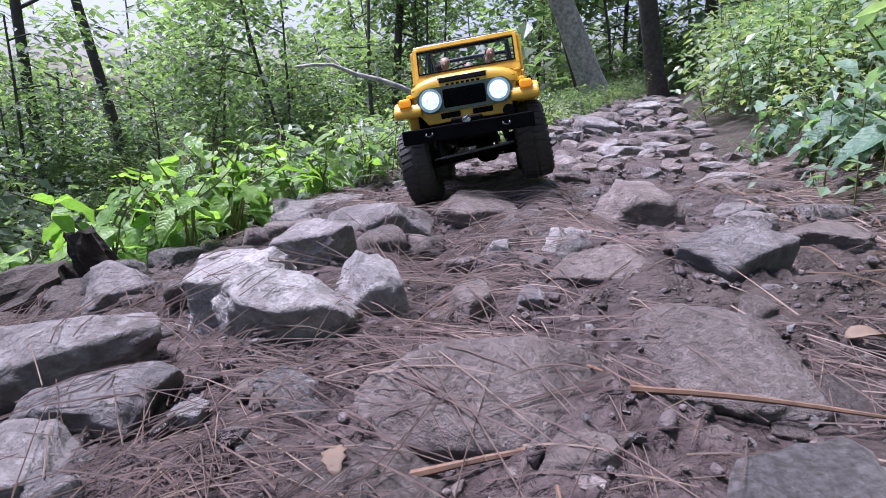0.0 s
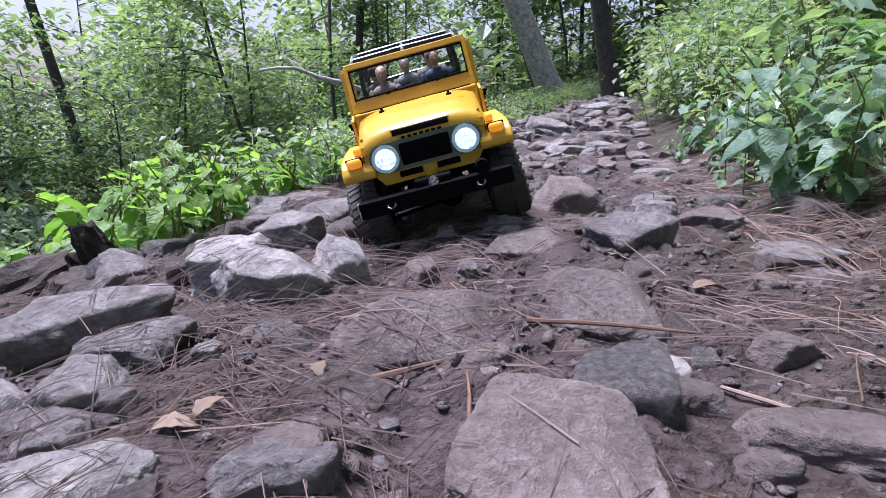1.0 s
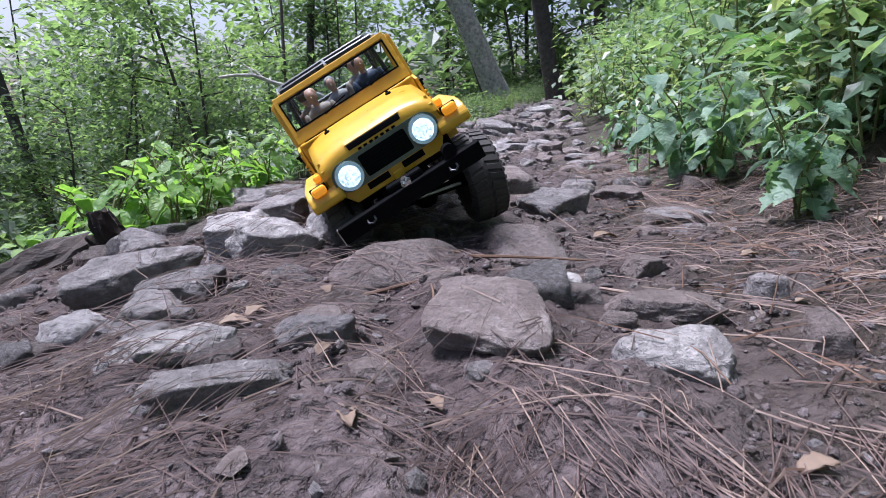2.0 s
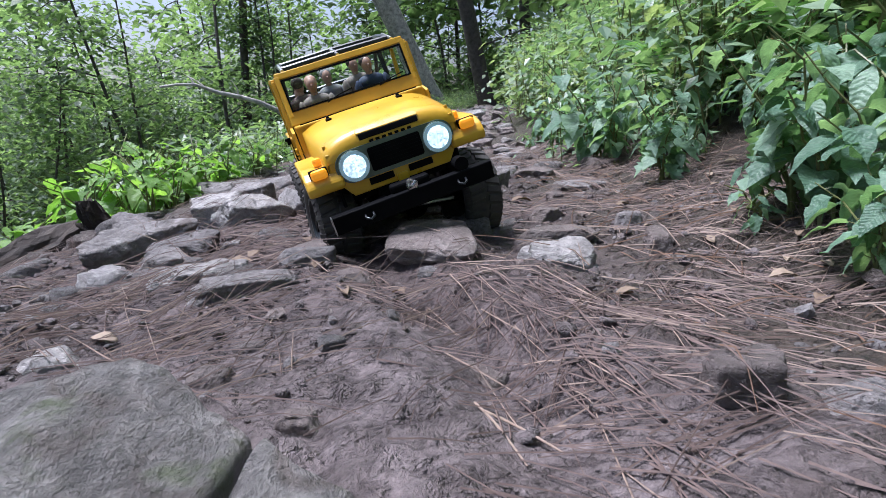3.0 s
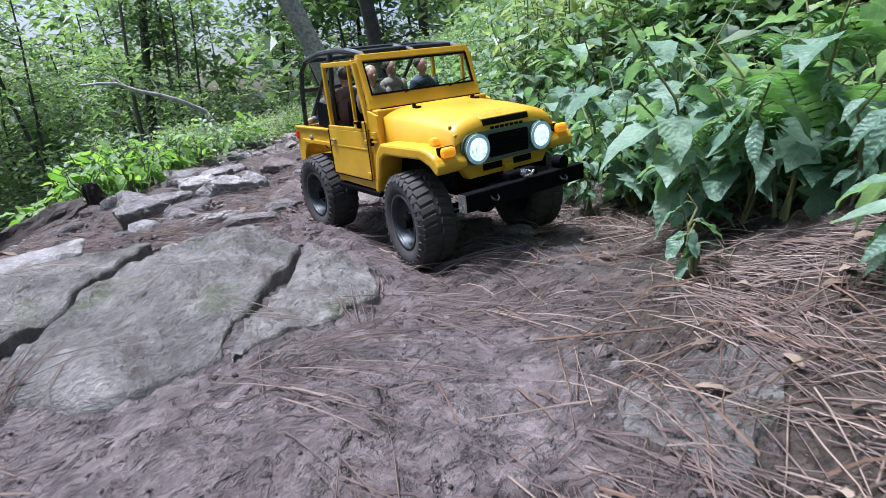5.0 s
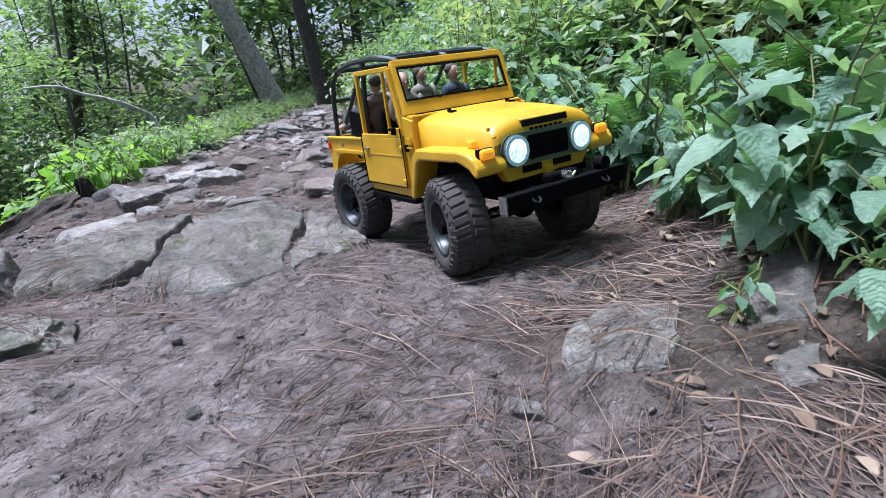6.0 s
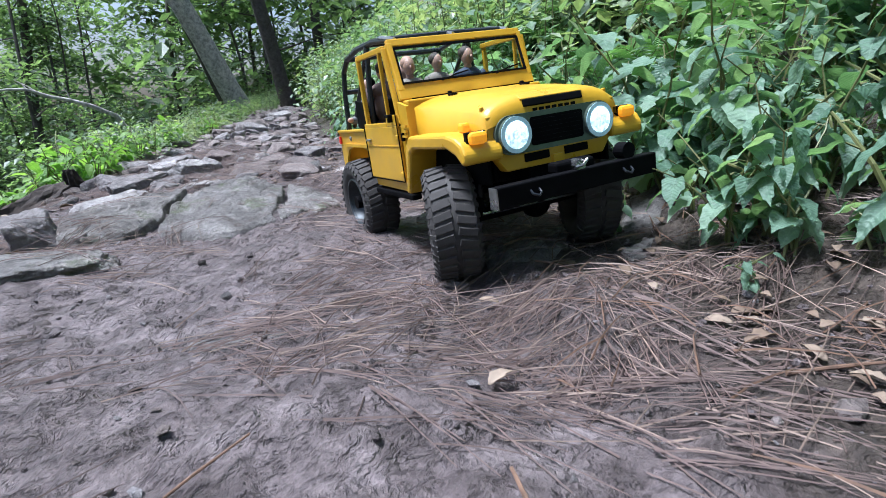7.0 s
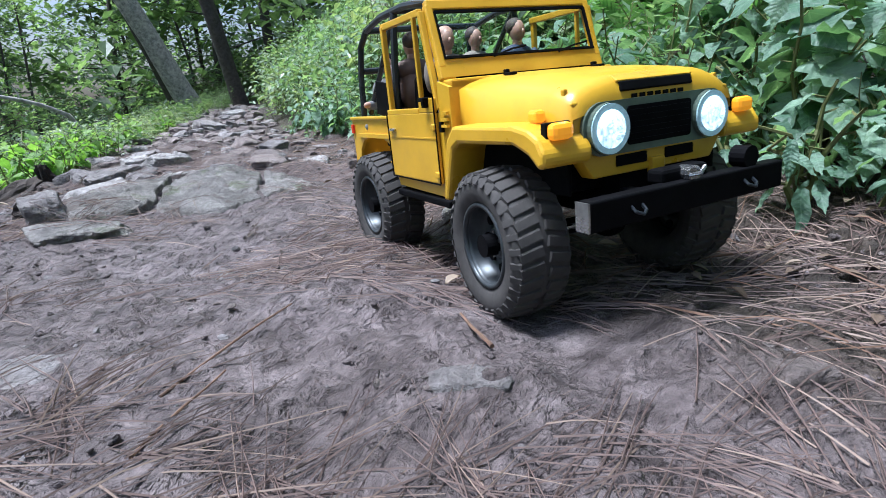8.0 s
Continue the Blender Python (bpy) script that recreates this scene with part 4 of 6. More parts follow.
def fern(seed, label, n=7, length=0.34):
    rng = random.Random(seed)
    verts, faces = [], []
    root = None
    fronds = []
    for f in range(n):
        v, fc = [], []
        a = 6.28 * f / n + rng.uniform(-0.3, 0.3)
        L = length * rng.uniform(0.75, 1.1)
        pts = []
        for k in range(13):
            u = k / 12
            rad = L * 0.85 * u
            pts.append(Vector((math.cos(a) * rad, math.sin(a) * rad, L * (0.75 * math.sin(u * 2.0) - 0.25 * u * u))))
        stem_tube(verts, faces, pts, 0.0022, 0.0006, 4)
        side = Vector((-math.sin(a), math.cos(a), 0))
        for k in range(2, 26):
            u = k / 26
            i = min(11, int(u * 12))
            p = pts[i].lerp(pts[i + 1], u * 12 - i)
            d = (pts[i + 1] - pts[i]).normalized()
            w = L * 0.24 * math.sin(math.pi * min(1, 0.12 + u * 0.86)) * (1 - 0.35 * u)
            for s in (-1, 1):
                tip = p + side * s * w + d * w * 0.45 + Vector((0, 0, -0.18 * w))
                mid = p.lerp(tip, 0.45)
                hw = L * 0.017
                b = len(v)
                v += [p - d * hw * 0.6, mid - d * hw, tip, mid + d * hw + Vector((0, 0, 0.003)), p + d * hw * 0.6]
                fc += [(b, b + 1, b + 3, b + 4), (b + 1, b + 2, b + 3)]
        fronds.append((v, fc))
    root = arrays_object("fern", verts, faces, STEM)
    tagged(root, label, "fern", "ferns")
    for v, fc in fronds:
        arrays_object("frond", v, fc, FERN, root)
    return root


def leaf_cloud(rng, centres, leaf, per, spread):
    """Many small folded leaves round the given clump centres, as arrays."""
    verts, faces = [], []
    for c in centres:
        for _ in range(per):
            p = c + Vector((rng.gauss(0, spread), rng.gauss(0, spread), rng.gauss(0, spread * 0.55)))
            a, s = rng.uniform(0, 6.28), leaf * rng.uniform(0.55, 1.2)
            tip = Vector((math.cos(a), math.sin(a), rng.uniform(-0.9, 0.05))).normalized()
            side = Vector((-math.sin(a), math.cos(a), rng.uniform(-0.4, 0.4))) * 0.3 * s
            up = Vector((0, 0, 0.08 * s))
            b = len(verts)
            verts += [p, p + tip * s * 0.45 + side + up, p + tip * s, p + tip * s * 0.45 - side + up]
            faces += [(b, b + 1, b + 2), (b, b + 2, b + 3)]
    return verts, faces


def herb_bush(seed, material, label, radius, height, leaf, n, name="bush"):
    """Low leafy growth: thin stalks with a foliage of small leaves."""
    rng = random.Random(seed)
    verts, faces, centres = [], [], []
    for _ in range(n):
        a, r = rng.uniform(0, 6.28), radius * math.sqrt(rng.random())
        b = Vector((math.cos(a) * r, math.sin(a) * r, -0.05))
        h = height * rng.uniform(0.5, 1.1)
        tip = b + Vector((rng.gauss(0, 0.15) * h, rng.gauss(0, 0.15) * h, h))
        stem_tube(verts, faces, [b, b.lerp(tip, 0.5) + Vector((0.02 * h, 0, 0.02)), tip], 0.0022, 0.001, 3)
        for u in (0.15, 0.35, 0.5, 0.65, 0.8, 0.95):
            centres.append(b.lerp(tip, u))
    root = arrays_object(name, verts, faces, STEM)
    tagged(root, label, "bush", label, kind="stuff")
    v, f = leaf_cloud(rng, centres, leaf, 6, 0.035 + leaf * 0.4)
    tagged(arrays_object("foliage", v, f, material, root), kind="stuff")
    return root


def sapling(seed, height, low, spread, leaf, clumps, per, material, bark, trunk_r, label, name="tree", lean=0.08):
    """A slender forest tree: tapered trunk, limbs and many small leaves."""
    rng = random.Random(seed)
    verts, faces, centres = [], [], []
    dx, dy = rng.uniform(-lean, lean), rng.uniform(-lean, lean)
    pts = [Vector((dx * height * u * u, dy * height * u, -0.3 + (height + 0.3) * u)) + Vector((0.03 * math.sin(u * 9 + seed), 0.03 * math.cos(u * 7), 0)) for u in [k / 9 for k in range(10)]]
    stem_tube(verts, faces, pts, trunk_r, trunk_r * 0.25, 9)
    for k in range(max(8, clumps // 5)):
        u = low + (1 - low) * (k + rng.random()) / max(8, clumps // 5)
        i = min(8, int(u * 9))
        p = pts[i].lerp(pts[i + 1], u * 9 - i)
        a = rng.uniform(0, 6.28)
        L = spread * rng.uniform(0.5, 1.1) * (1.15 - 0.6 * u)
        d = Vector((math.cos(a), math.sin(a), rng.uniform(-0.1, 0.45)))
        q = [p, p + d * L * 0.4 + Vector((0, 0, 0.03)), p + d * L * 0.75, p + d * L + Vector((0, 0, -0.08 * L))]
        stem_tube(verts, faces, q, trunk_r * 0.28, trunk_r * 0.06, 5)
        for j in range(5):
            w = rng.uniform(0.3, 1.0)
            i2 = min(2, int(w * 3))
            centres.append(q[i2].lerp(q[i2 + 1], w * 3 - i2) + Vector((rng.gauss(0, 0.12), rng.gauss(0, 0.12), rng.gauss(0, 0.08))) * spread)
    root = new(name)
    tagged(root, label, "tree", label)
    arrays_object("trunk", verts, faces, bark, root)
    v, f = leaf_cloud(rng, centres, leaf, per, 0.11 * spread)
    tagged(arrays_object("crown", v, f, material, root), kind="stuff")
    return root


def at_ground(x, y, yaw=0.0, s=1.0, dz=0.0, tilt=(0, 0)):
    return pose(x, y, ground_height(x, y) + dz, tilt[0], tilt[1], yaw) @ Matrix.Diagonal((s, s, s, 1))


def spread_copies(kinds, spots):
    """Sets the kinds out at the spots, the originals first."""
    rng = random.Random(77)
    used = set()
    for i, (x, y, s) in enumerate(spots):
        k = kinds[i % len(kinds)]
        m = at_ground(x, y, rng.uniform(0, 360), s, 0.0, (rng.uniform(-8, 8), rng.uniform(-8, 8)))
        if k.name in used:
            o = copy_thing(k, Matrix.Identity(4))
        else:
            o = k
            used.add(k.name)
        o.matrix_basis = m


stone(2.15, 2.20, 0.85, 0.50, 0.50, 30, ROCK, "grey rock outcrop on the bank among herbs", (6, 10), sub=5, sink=0.4)


def plant_banks():
    rng = random.Random(31)
    # big soft-leaved weeds and ferns at the foot of the inner bank
    big = [broadleaf(("heart", "oval", "lobed", "lance")[i], WEED, 40 + i, 0.24, (0.066, 0.046, 0.075, 0.06)[i], 4, 8, "leafy weed with broad soft green leaves", spread=0.9) for i in range(4)]
    spots = []
    for _ in range(92):
        y = rng.uniform(-1.75, 1.5)
        spots.append((along(y, RIGHT_EDGE) + (-0.01 if y > -0.6 else 0.07) + abs(rng.gauss(0, 0.2)), y, rng.uniform(0.5, 1.05)))
    spots += [(0.125, -1.163, 0.6), (0.149, -1.189, 0.7), (0.268, -1.011, 0.5), (0.326, -1.025, 0.6), (0.463, -0.183, 0.55), (0.451, -0.267, 0.6), (0.155, -1.417, 0.5), (0.122, -1.457, 0.55), (0.119, -1.223, 0.6)]
    spread_copies(big, spots)
    ferns = [fern(60 + i, "bright green fern on the bank") for i in range(3)]
    spots = []
    for _ in range(44):
        y = rng.uniform(-1.7, 1.3)
        spots.append((along(y, RIGHT_EDGE) + 0.24 + abs(rng.gauss(0, 0.28)), y, rng.uniform(0.45, 0.85)))
    spots += [(0.50, -0.60, 0.55), (0.52, -0.46, 0.5)]
    spread_copies(ferns, spots)
    small = [broadleaf("oval", WEED, 80 + i, 0.09, 0.037, 3, 4, "small green seedling on the trail edge", "seedling", 0.8) for i in range(2)]
    spots = []
    for _ in range(26):
        y = rng.uniform(-1.5, 1.8)
        spots.append((along(y, RIGHT_EDGE) + rng.uniform(-0.05, 0.12), y, rng.uniform(0.4, 0.9)))
    spread_copies(small, spots)
    spots = []
    for _ in range(24):
        y = rng.uniform(-1.75, -0.3)
        spots.append((along(y, RIGHT_EDGE) + rng.uniform(0.05, 0.24), y, rng.uniform(0.9, 1.7)))
    spread_copies([broadleaf("lance", WEED, 86, 0.09, 0.038, 4, 5, "low green weed among dead leaves", "seedling", 1.0)], spots)
    # pale herbs covering the bank further up
    herbs = [herb_bush(90 + i, HERB if i < 2 else UNDER, "pale green herbs covering the bank" if i < 2 else "green undergrowth on the bank", 0.28, 0.28, 0.038, 23, "herb_patch") for i in range(4)]
    spots = []
    for _ in range(225):
        y = rng.uniform(-1.9, 5.0) if rng.random() < 0.75 else rng.uniform(3, 9)
        x = along(y, RIGHT_EDGE) + 0.10 + (0.22 if y < 0.8 else 0.0) + 0.6 * smoothstep(2.0, 4.5, y) + abs(rng.gauss(0, 0.9))
        spots.append((x, y, rng.uniform(0.7, 1.5)))
    spread_copies(herbs, spots)
    # and along the outer edge beyond the crest
    spots = []
    for _ in range(46):
        y = rng.uniform(1.7, 6.5)
        spots.append((along(y, LEFT_EDGE) - 0.10 - abs(rng.gauss(0, 0.25)), y, rng.uniform(0.45, 0.8) * (0.8 + 0.08 * y)))
    spread_copies([herb_bush(96, HERB, "pale green herbs on the trail's outer edge", 0.28, 0.28, 0.038, 23, "herb_patch")], spots)
    # bright saplings along the outer edge
    bright = [broadleaf("oval", BRIGHT, 110 + i, 0.17, 0.066, 4, 5, "bright green sapling with pointed leaves", "young_shoot", 0.9, (-18, 35)) for i in range(3)]
    spots = [(-0.36, 0.86, 1.0), (-0.27, 0.90, 0.85), (-0.45, 0.88, 1.0), (-0.52, 0.80, 0.8), (-0.32, 1.0, 1.1), (-0.22, 1.08, 0.9), (-0.60, 0.95, 1.2), (-0.30, 0.80, 0.8), (-0.40, 0.78, 0.9), (-0.25, 0.97, 1.0), (-0.48, 0.92, 1.25), (-0.38, 0.95, 1.3), (-0.17, 1.15, 0.9), (-0.10, 1.30, 0.9), (-0.55, 0.75, 0.9)]
    for _ in range(20):
        y = rng.uniform(0.85, 3.2)
        spots.append((along(y, LEFT_EDGE) - abs(rng.gauss(0, 0.12)) - 0.02, y, rng.uniform(0.5, 1.1)))
    spread_copies(bright, spots)
    low = [herb_bush(120 + i, GREEN, "low green undergrowth on the outer slope", 0.32, 0.30, 0.045, 28, "undergrowth") for i in range(3)]
    spots = []
    for _ in range(70):
        y = rng.uniform(-0.6, 7.0)
        spots.append((along(y, LEFT_EDGE) - (0.12 if y > 1.0 else 0.45) - abs(rng.gauss(0, 0.9)), y, rng.uniform(0.5, 1.0)))
    spread_copies(low, spots)


plant_banks()


def forest():
    rng = random.Random(51)
    slim = [sapling(200 + i, 2.7, 0.06, 0.85, 0.062, 75, 38, GREEN, BARK_DARK, 0.022, "slender leafy young forest tree") for i in range(4)]
    spots = [(-2.5, 3.3, 1.1), (-3.1, 4.3, 1.2), (-2.7, 2.3, 1.0), (-3.6, 3.4, 1.2)]
    for _ in range(36):     # on the falling outer slope
        y = rng.uniform(1.8, 7.5)
        spots.append((along(y, LEFT_EDGE) - rng.uniform(1.2, 5.5), y, rng.uniform(0.8, 1.25)))
    for _ in range(9):
        y = rng.uniform(-1.0, 2.0)
        spots.append((along(y, LEFT_EDGE) - rng.uniform(1.9, 4.5), y, rng.uniform(0.8, 1.2)))
    for _ in range(7):     # on the inner hillside
        y = rng.uniform(1.0, 8.0)
        spots.append((along(y, RIGHT_EDGE) + rng.uniform(1.6, 5.0), y, rng.uniform(0.8, 1.3)))
    spread_copies(slim, spots)
    deep = [sapling(220 + i, 2.8, 0.02, 1.0, 0.105, 75, 19, GREEN, BARK_DARK, 0.020, "leafy tree deep in the shaded wood") for i in range(4)]
    spots = []
    for _ in range(24):     # behind, where the trail bends out of sight
        y = rng.uniform(7.6, 13.0)
        spots.append((along(y, LEFT_EDGE) + rng.uniform(-8, 8), y, rng.uniform(0.9, 1.6)))
    for _ in range(32):     # closing the wood behind and beside the viewer: unseen trees added to block low sky light
        a = rng.uniform(1.75, 5.0)
        d = rng.uniform(4.0, 9)
        spots.append((d * math.sin(a), d * math.cos(a) - 0.8, rng.uniform(1.2, 2.0)))
    for _ in range(62):
        a = rng.uniform(-1.35, 1.2)
        d = rng.uniform(9, 20)
        spots.append((d * math.sin(a), d * math.cos(a), rng.uniform(1.5, 2.8)))
    for _ in range(12):     # far down the outer slope
        a = rng.uniform(-0.75, -0.2)
        d = rng.uniform(7.5, 11)
        spots.append((d * math.sin(a), d * math.cos(a), rng.uniform(1.2, 1.8)))
    spread_copies(deep, spots)
    brush = [herb_bush(240 + i, GREEN, "tangled dark undergrowth between the trees", 0.55, 0.7, 0.055, 38, "undergrowth") for i in range(2)]
    spots = [(1.55, 5.3, 0.32), (1.85, 5.6, 0.36), (1.3, 5.0, 0.3), (2.1, 6.2, 0.42), (2.5, 7.0, 0.5), (2.9, 7.4, 0.6)]
    for _ in range(46):
        y = rng.uniform(5.5, 11.0)
        x = along(y, LEFT_EDGE) + rng.uniform(-6, 4)
        if not on_trail(x, y, -0.3) or y > 7.5:
            spots.append((x, y, rng.uniform(0.7, 1.5)))
    spread_copies(brush, spots)


forest()


def big_trunk(name, x, y, r, height, lean, bark, seed, label):
    """A tall forest trunk with its crown far above the trail."""
    rng = random.Random(seed)
    verts, faces = [], []
    z0 = ground_height(x, y)
    pts = []
    for k in range(13):
        u = k / 12
        pts.append(Vector((lean[0] * height * u + 0.05 * math.sin(u * 6 + seed), lean[1] * height * u, -0.3 + height * u)))
    stem_tube(verts, faces, pts, r, r * 0.45, 16)
    for v in verts:
        v += Vector((noise.noise(v * 9), noise.noise(v * 9 + Vector((5, 5, 5))), 0)) * r * 0.16
        if v.z < 0.35:
            d = Vector((v.x, v.y, 0))
            v += d * 0.5 * (0.35 - max(v.z, -0.3)) / 0.65
    centres = []
    for k in range(9):
        p = pts[8 + k % 5]
        a = rng.uniform(0, 6.28)
        q = p + Vector((math.cos(a) * 1.3, math.sin(a) * 1.3, rng.uniform(0.2, 0.9)))
        stem_tube(verts, faces, [p, p.lerp(q, 0.5), q], r * 0.25, r * 0.06, 6)
        centres += [p.lerp(q, w) + Vector((rng.gauss(0, 0.3), rng.gauss(0, 0.3), rng.gauss(0, 0.2))) for w in (0.5, 0.7, 0.85, 1.0)]
    root = new(name)
    root.matrix_basis = pose(x, y, z0)
    tagged(root, label, "tree", "tall trees")
    ob = arrays_object("trunk", verts, faces, bark, root)
    ob.data.polygons.foreach_set("use_smooth", [True] * len(ob.data.polygons))
    v, f = leaf_cloud(rng, centres, 0.10, 14, 0.4)
    tagged(arrays_object("crown", v, f, GREEN, root), kind="stuff")


big_trunk("tree", 1.86, 6.0, 0.125, 7.0, (-0.53, -0.30), BARK, 1, "tall pale grey tree leaning over the trail")
big_trunk("tree", 2.58, 6.5, 0.10, 7.5, (-0.22, -0.15), BARK_DARK, 2, "tall dark tree trunk behind the trail")
big_trunk("tree", 2.12, 7.2, 0.10, 7.0, (-0.42, -0.30), BARK_DARK, 3, "dark leaning tree trunk in the shade")
big_trunk("tree", 2.95, 7.2, 0.05, 7.5, (-0.26, -0.15), BARK_DARK, 4, "slim dark tree trunk in the shade")
big_trunk("tree", 3.95, 8.2, 0.09, 8.0, (-0.12, -0.15), BARK_DARK, 5, "grey tree trunk on the hillside")
big_trunk("tree", -2.3, 4.6, 0.05, 6.0, (-0.10, 0.0), BARK_DARK, 6, "thin dark tree on the outer slope")
big_trunk("tree", -3.2, 4.4, 0.055, 6.0, (0.06, 0.0), BARK_DARK, 7, "thin dark tree on the outer slope")
big_trunk("tree", -0.6, 6.6, 0.06, 6.5, (0.10, 0.0), BARK_DARK, 8, "thin dark tree on the outer slope")
def bare_branch():
    verts, faces = [], []
    main = [Vector(p) for p in ((-0.62, 2.84, 0.362), (-0.53, 2.85, 0.372), (-0.445, 2.85, 0.369), (-0.395, 2.88, 0.350), (-0.34, 2.90, 0.326), (-0.23, 2.93, 0.300), (-0.12, 2.95, 0.262), (0.02, 3.0, 0.19), (0.10, 3.05, 0.05))]
    stem_tube(verts, faces, main, 0.006, 0.018, 8)
    for i, d in ((2, (-0.05, 0.02, 0.06)), (3, (-0.10, 0.03, 0.075)), (5, (-0.03, 0.0, 0.09))):
        tip = main[i] + Vector(d)
        stem_tube(verts, faces, [main[i], main[i].lerp(tip, 0.5) + Vector((0.008, 0, 0.004)), tip], 0.006, 0.002, 6)
    ob = arrays_object("fallen_branch", verts, faces, BARK)
    ob.data.polygons.foreach_set("use_smooth", [True] * len(faces))
    tagged(ob, "bare grey forked branch hanging over the outer slope", "branch")


bare_branch()


# ---- the small yellow off-road model truck ----
def box(bm, c, size, bevel=0.0, turn=None):
    r = bmesh.ops.create_cube(bm, size=1)
    vs = r["verts"]
    for v in vs:
        v.co = Vector((v.co.x * size[0], v.co.y * size[1], v.co.z * size[2]))
    if bevel:
        es = list({e for v in vs for e in v.link_edges})
        made = bmesh.ops.bevel(bm, geom=es, offset=bevel, segments=2, affect="EDGES", profile=0.5)
        vs = list({v for f in made["faces"] for v in f.verts} | {v for v in vs if v.is_valid})
    m = Matrix.Translation(c) @ (turn or Matrix.Identity(4))
    for v in vs:
        v.co = m @ v.co
    return bm


def boxes(*items, bevel=0.001):
    bm = bmesh.new()
    for it in items:
        box(bm, it[0], it[1], bevel, it[2] if len(it) > 2 else None)
    return bm


def prism(bm, pts, x0, x1):
    """A side profile in y, z carried from x0 to x1."""
    a = [bm.verts.new((x0, y, z)) for y, z in pts]
    b = [bm.verts.new((x1, y, z)) for y, z in pts]
    n = len(pts)
    bm.faces.new(a)
    bm.faces.new(b[::-1])
    for i in range(n):
        bm.faces.new((a[i], b[i], b[(i + 1) % n], a[(i + 1) % n]))
    bmesh.ops.recalc_face_normals(bm, faces=bm.faces)
    return bm


def soften(bm, off=0.0012, angle=30):
    es = [e for e in bm.edges if len(e.link_faces) == 2 and e.calc_face_angle(0) > radians(angle)]
    bmesh.ops.bevel(bm, geom=es, offset=off, segments=2, affect="EDGES", profile=0.5, clamp_overlap=True)
    return bm


def tube(pts, r, m=8, bm=None):
    bm = bm or bmesh.new()
    pts = [Vector(p) for p in pts]
    rings = []
    for i, p in enumerate(pts):
        d = (pts[min(i + 1, len(pts) - 1)] - pts[max(i - 1, 0)]).normalized()
        s = d.cross(Vector((0.13, 0.21, 0.97))).normalized() if abs(d.z) < 0.9 else d.cross(Vector((1, 0.1, 0))).normalized()
        t = d.cross(s)
        rings.append([bm.verts.new(p + (s * math.cos(2 * math.pi * j / m) + t * math.sin(2 * math.pi * j / m)) * r) for j in range(m)])
    for q0, q1 in zip(rings, rings[1:]):
        for j in range(m):
            bm.faces.new((q0[j], q0[(j + 1) % m], q1[(j + 1) % m], q1[j]))
    bm.faces.new(rings[0][::-1])
    bm.faces.new(rings[-1])
    bmesh.ops.recalc_face_normals(bm, faces=bm.faces)
    return bm


def disc(c, r, depth, axis="Y", n=28, bm=None, r2=None):
    bm = bm or bmesh.new()
    turn = {"Y": pose(0, 0, 0, -90), "X": pose(0, 0, 0, 0, 90), "Z": Matrix.Identity(4)}[axis]
    bmesh.ops.create_cone(bm, cap_ends=True, segments=n, radius1=r, radius2=r if r2 is None else r2, depth=depth, matrix=Matrix.Translation(c) @ turn)
    return bm


def lathe(profile, n=40):
    """Profile of (x, radius) turned round the x axis."""
    bm = bmesh.new()
    rings = [[bm.verts.new((x, r * math.cos(2 * math.pi * i / n), r * math.sin(2 * math.pi * i / n))) for i in range(n)] for x, r in profile]
    for q0, q1 in zip(rings, rings[1:]):
        for i in range(n):
            bm.faces.new((q0[i], q0[(i + 1) % n], q1[(i + 1) % n], q1[i]))
    bmesh.ops.recalc_face_normals(bm, faces=bm.faces)
    return bm


def both(x):
    return ((1, x), (-1, -x))


TYRE, WIDE, AXLE = 0.0655, 0.052, 0.0515


def block_mesh(name, size):
    bm = box(bmesh.new(), (0, 0, 0), size)
    for v in bm.verts:      # blocks taper towards the road
        if v.co.z > 0:
            v.co.y *= 0.82
            v.co.x *= 0.95
    me = bpy.data.meshes.new(name)
    bm.to_mesh(me)
    bm.free()
    me.materials.append(RUBBER)
    return me


TREAD = block_mesh("tread_block", (WIDE * 0.40, 0.0088, 0.0022))
LUG = block_mesh("side_lug", (0.010, 0.0058, 0.0015))


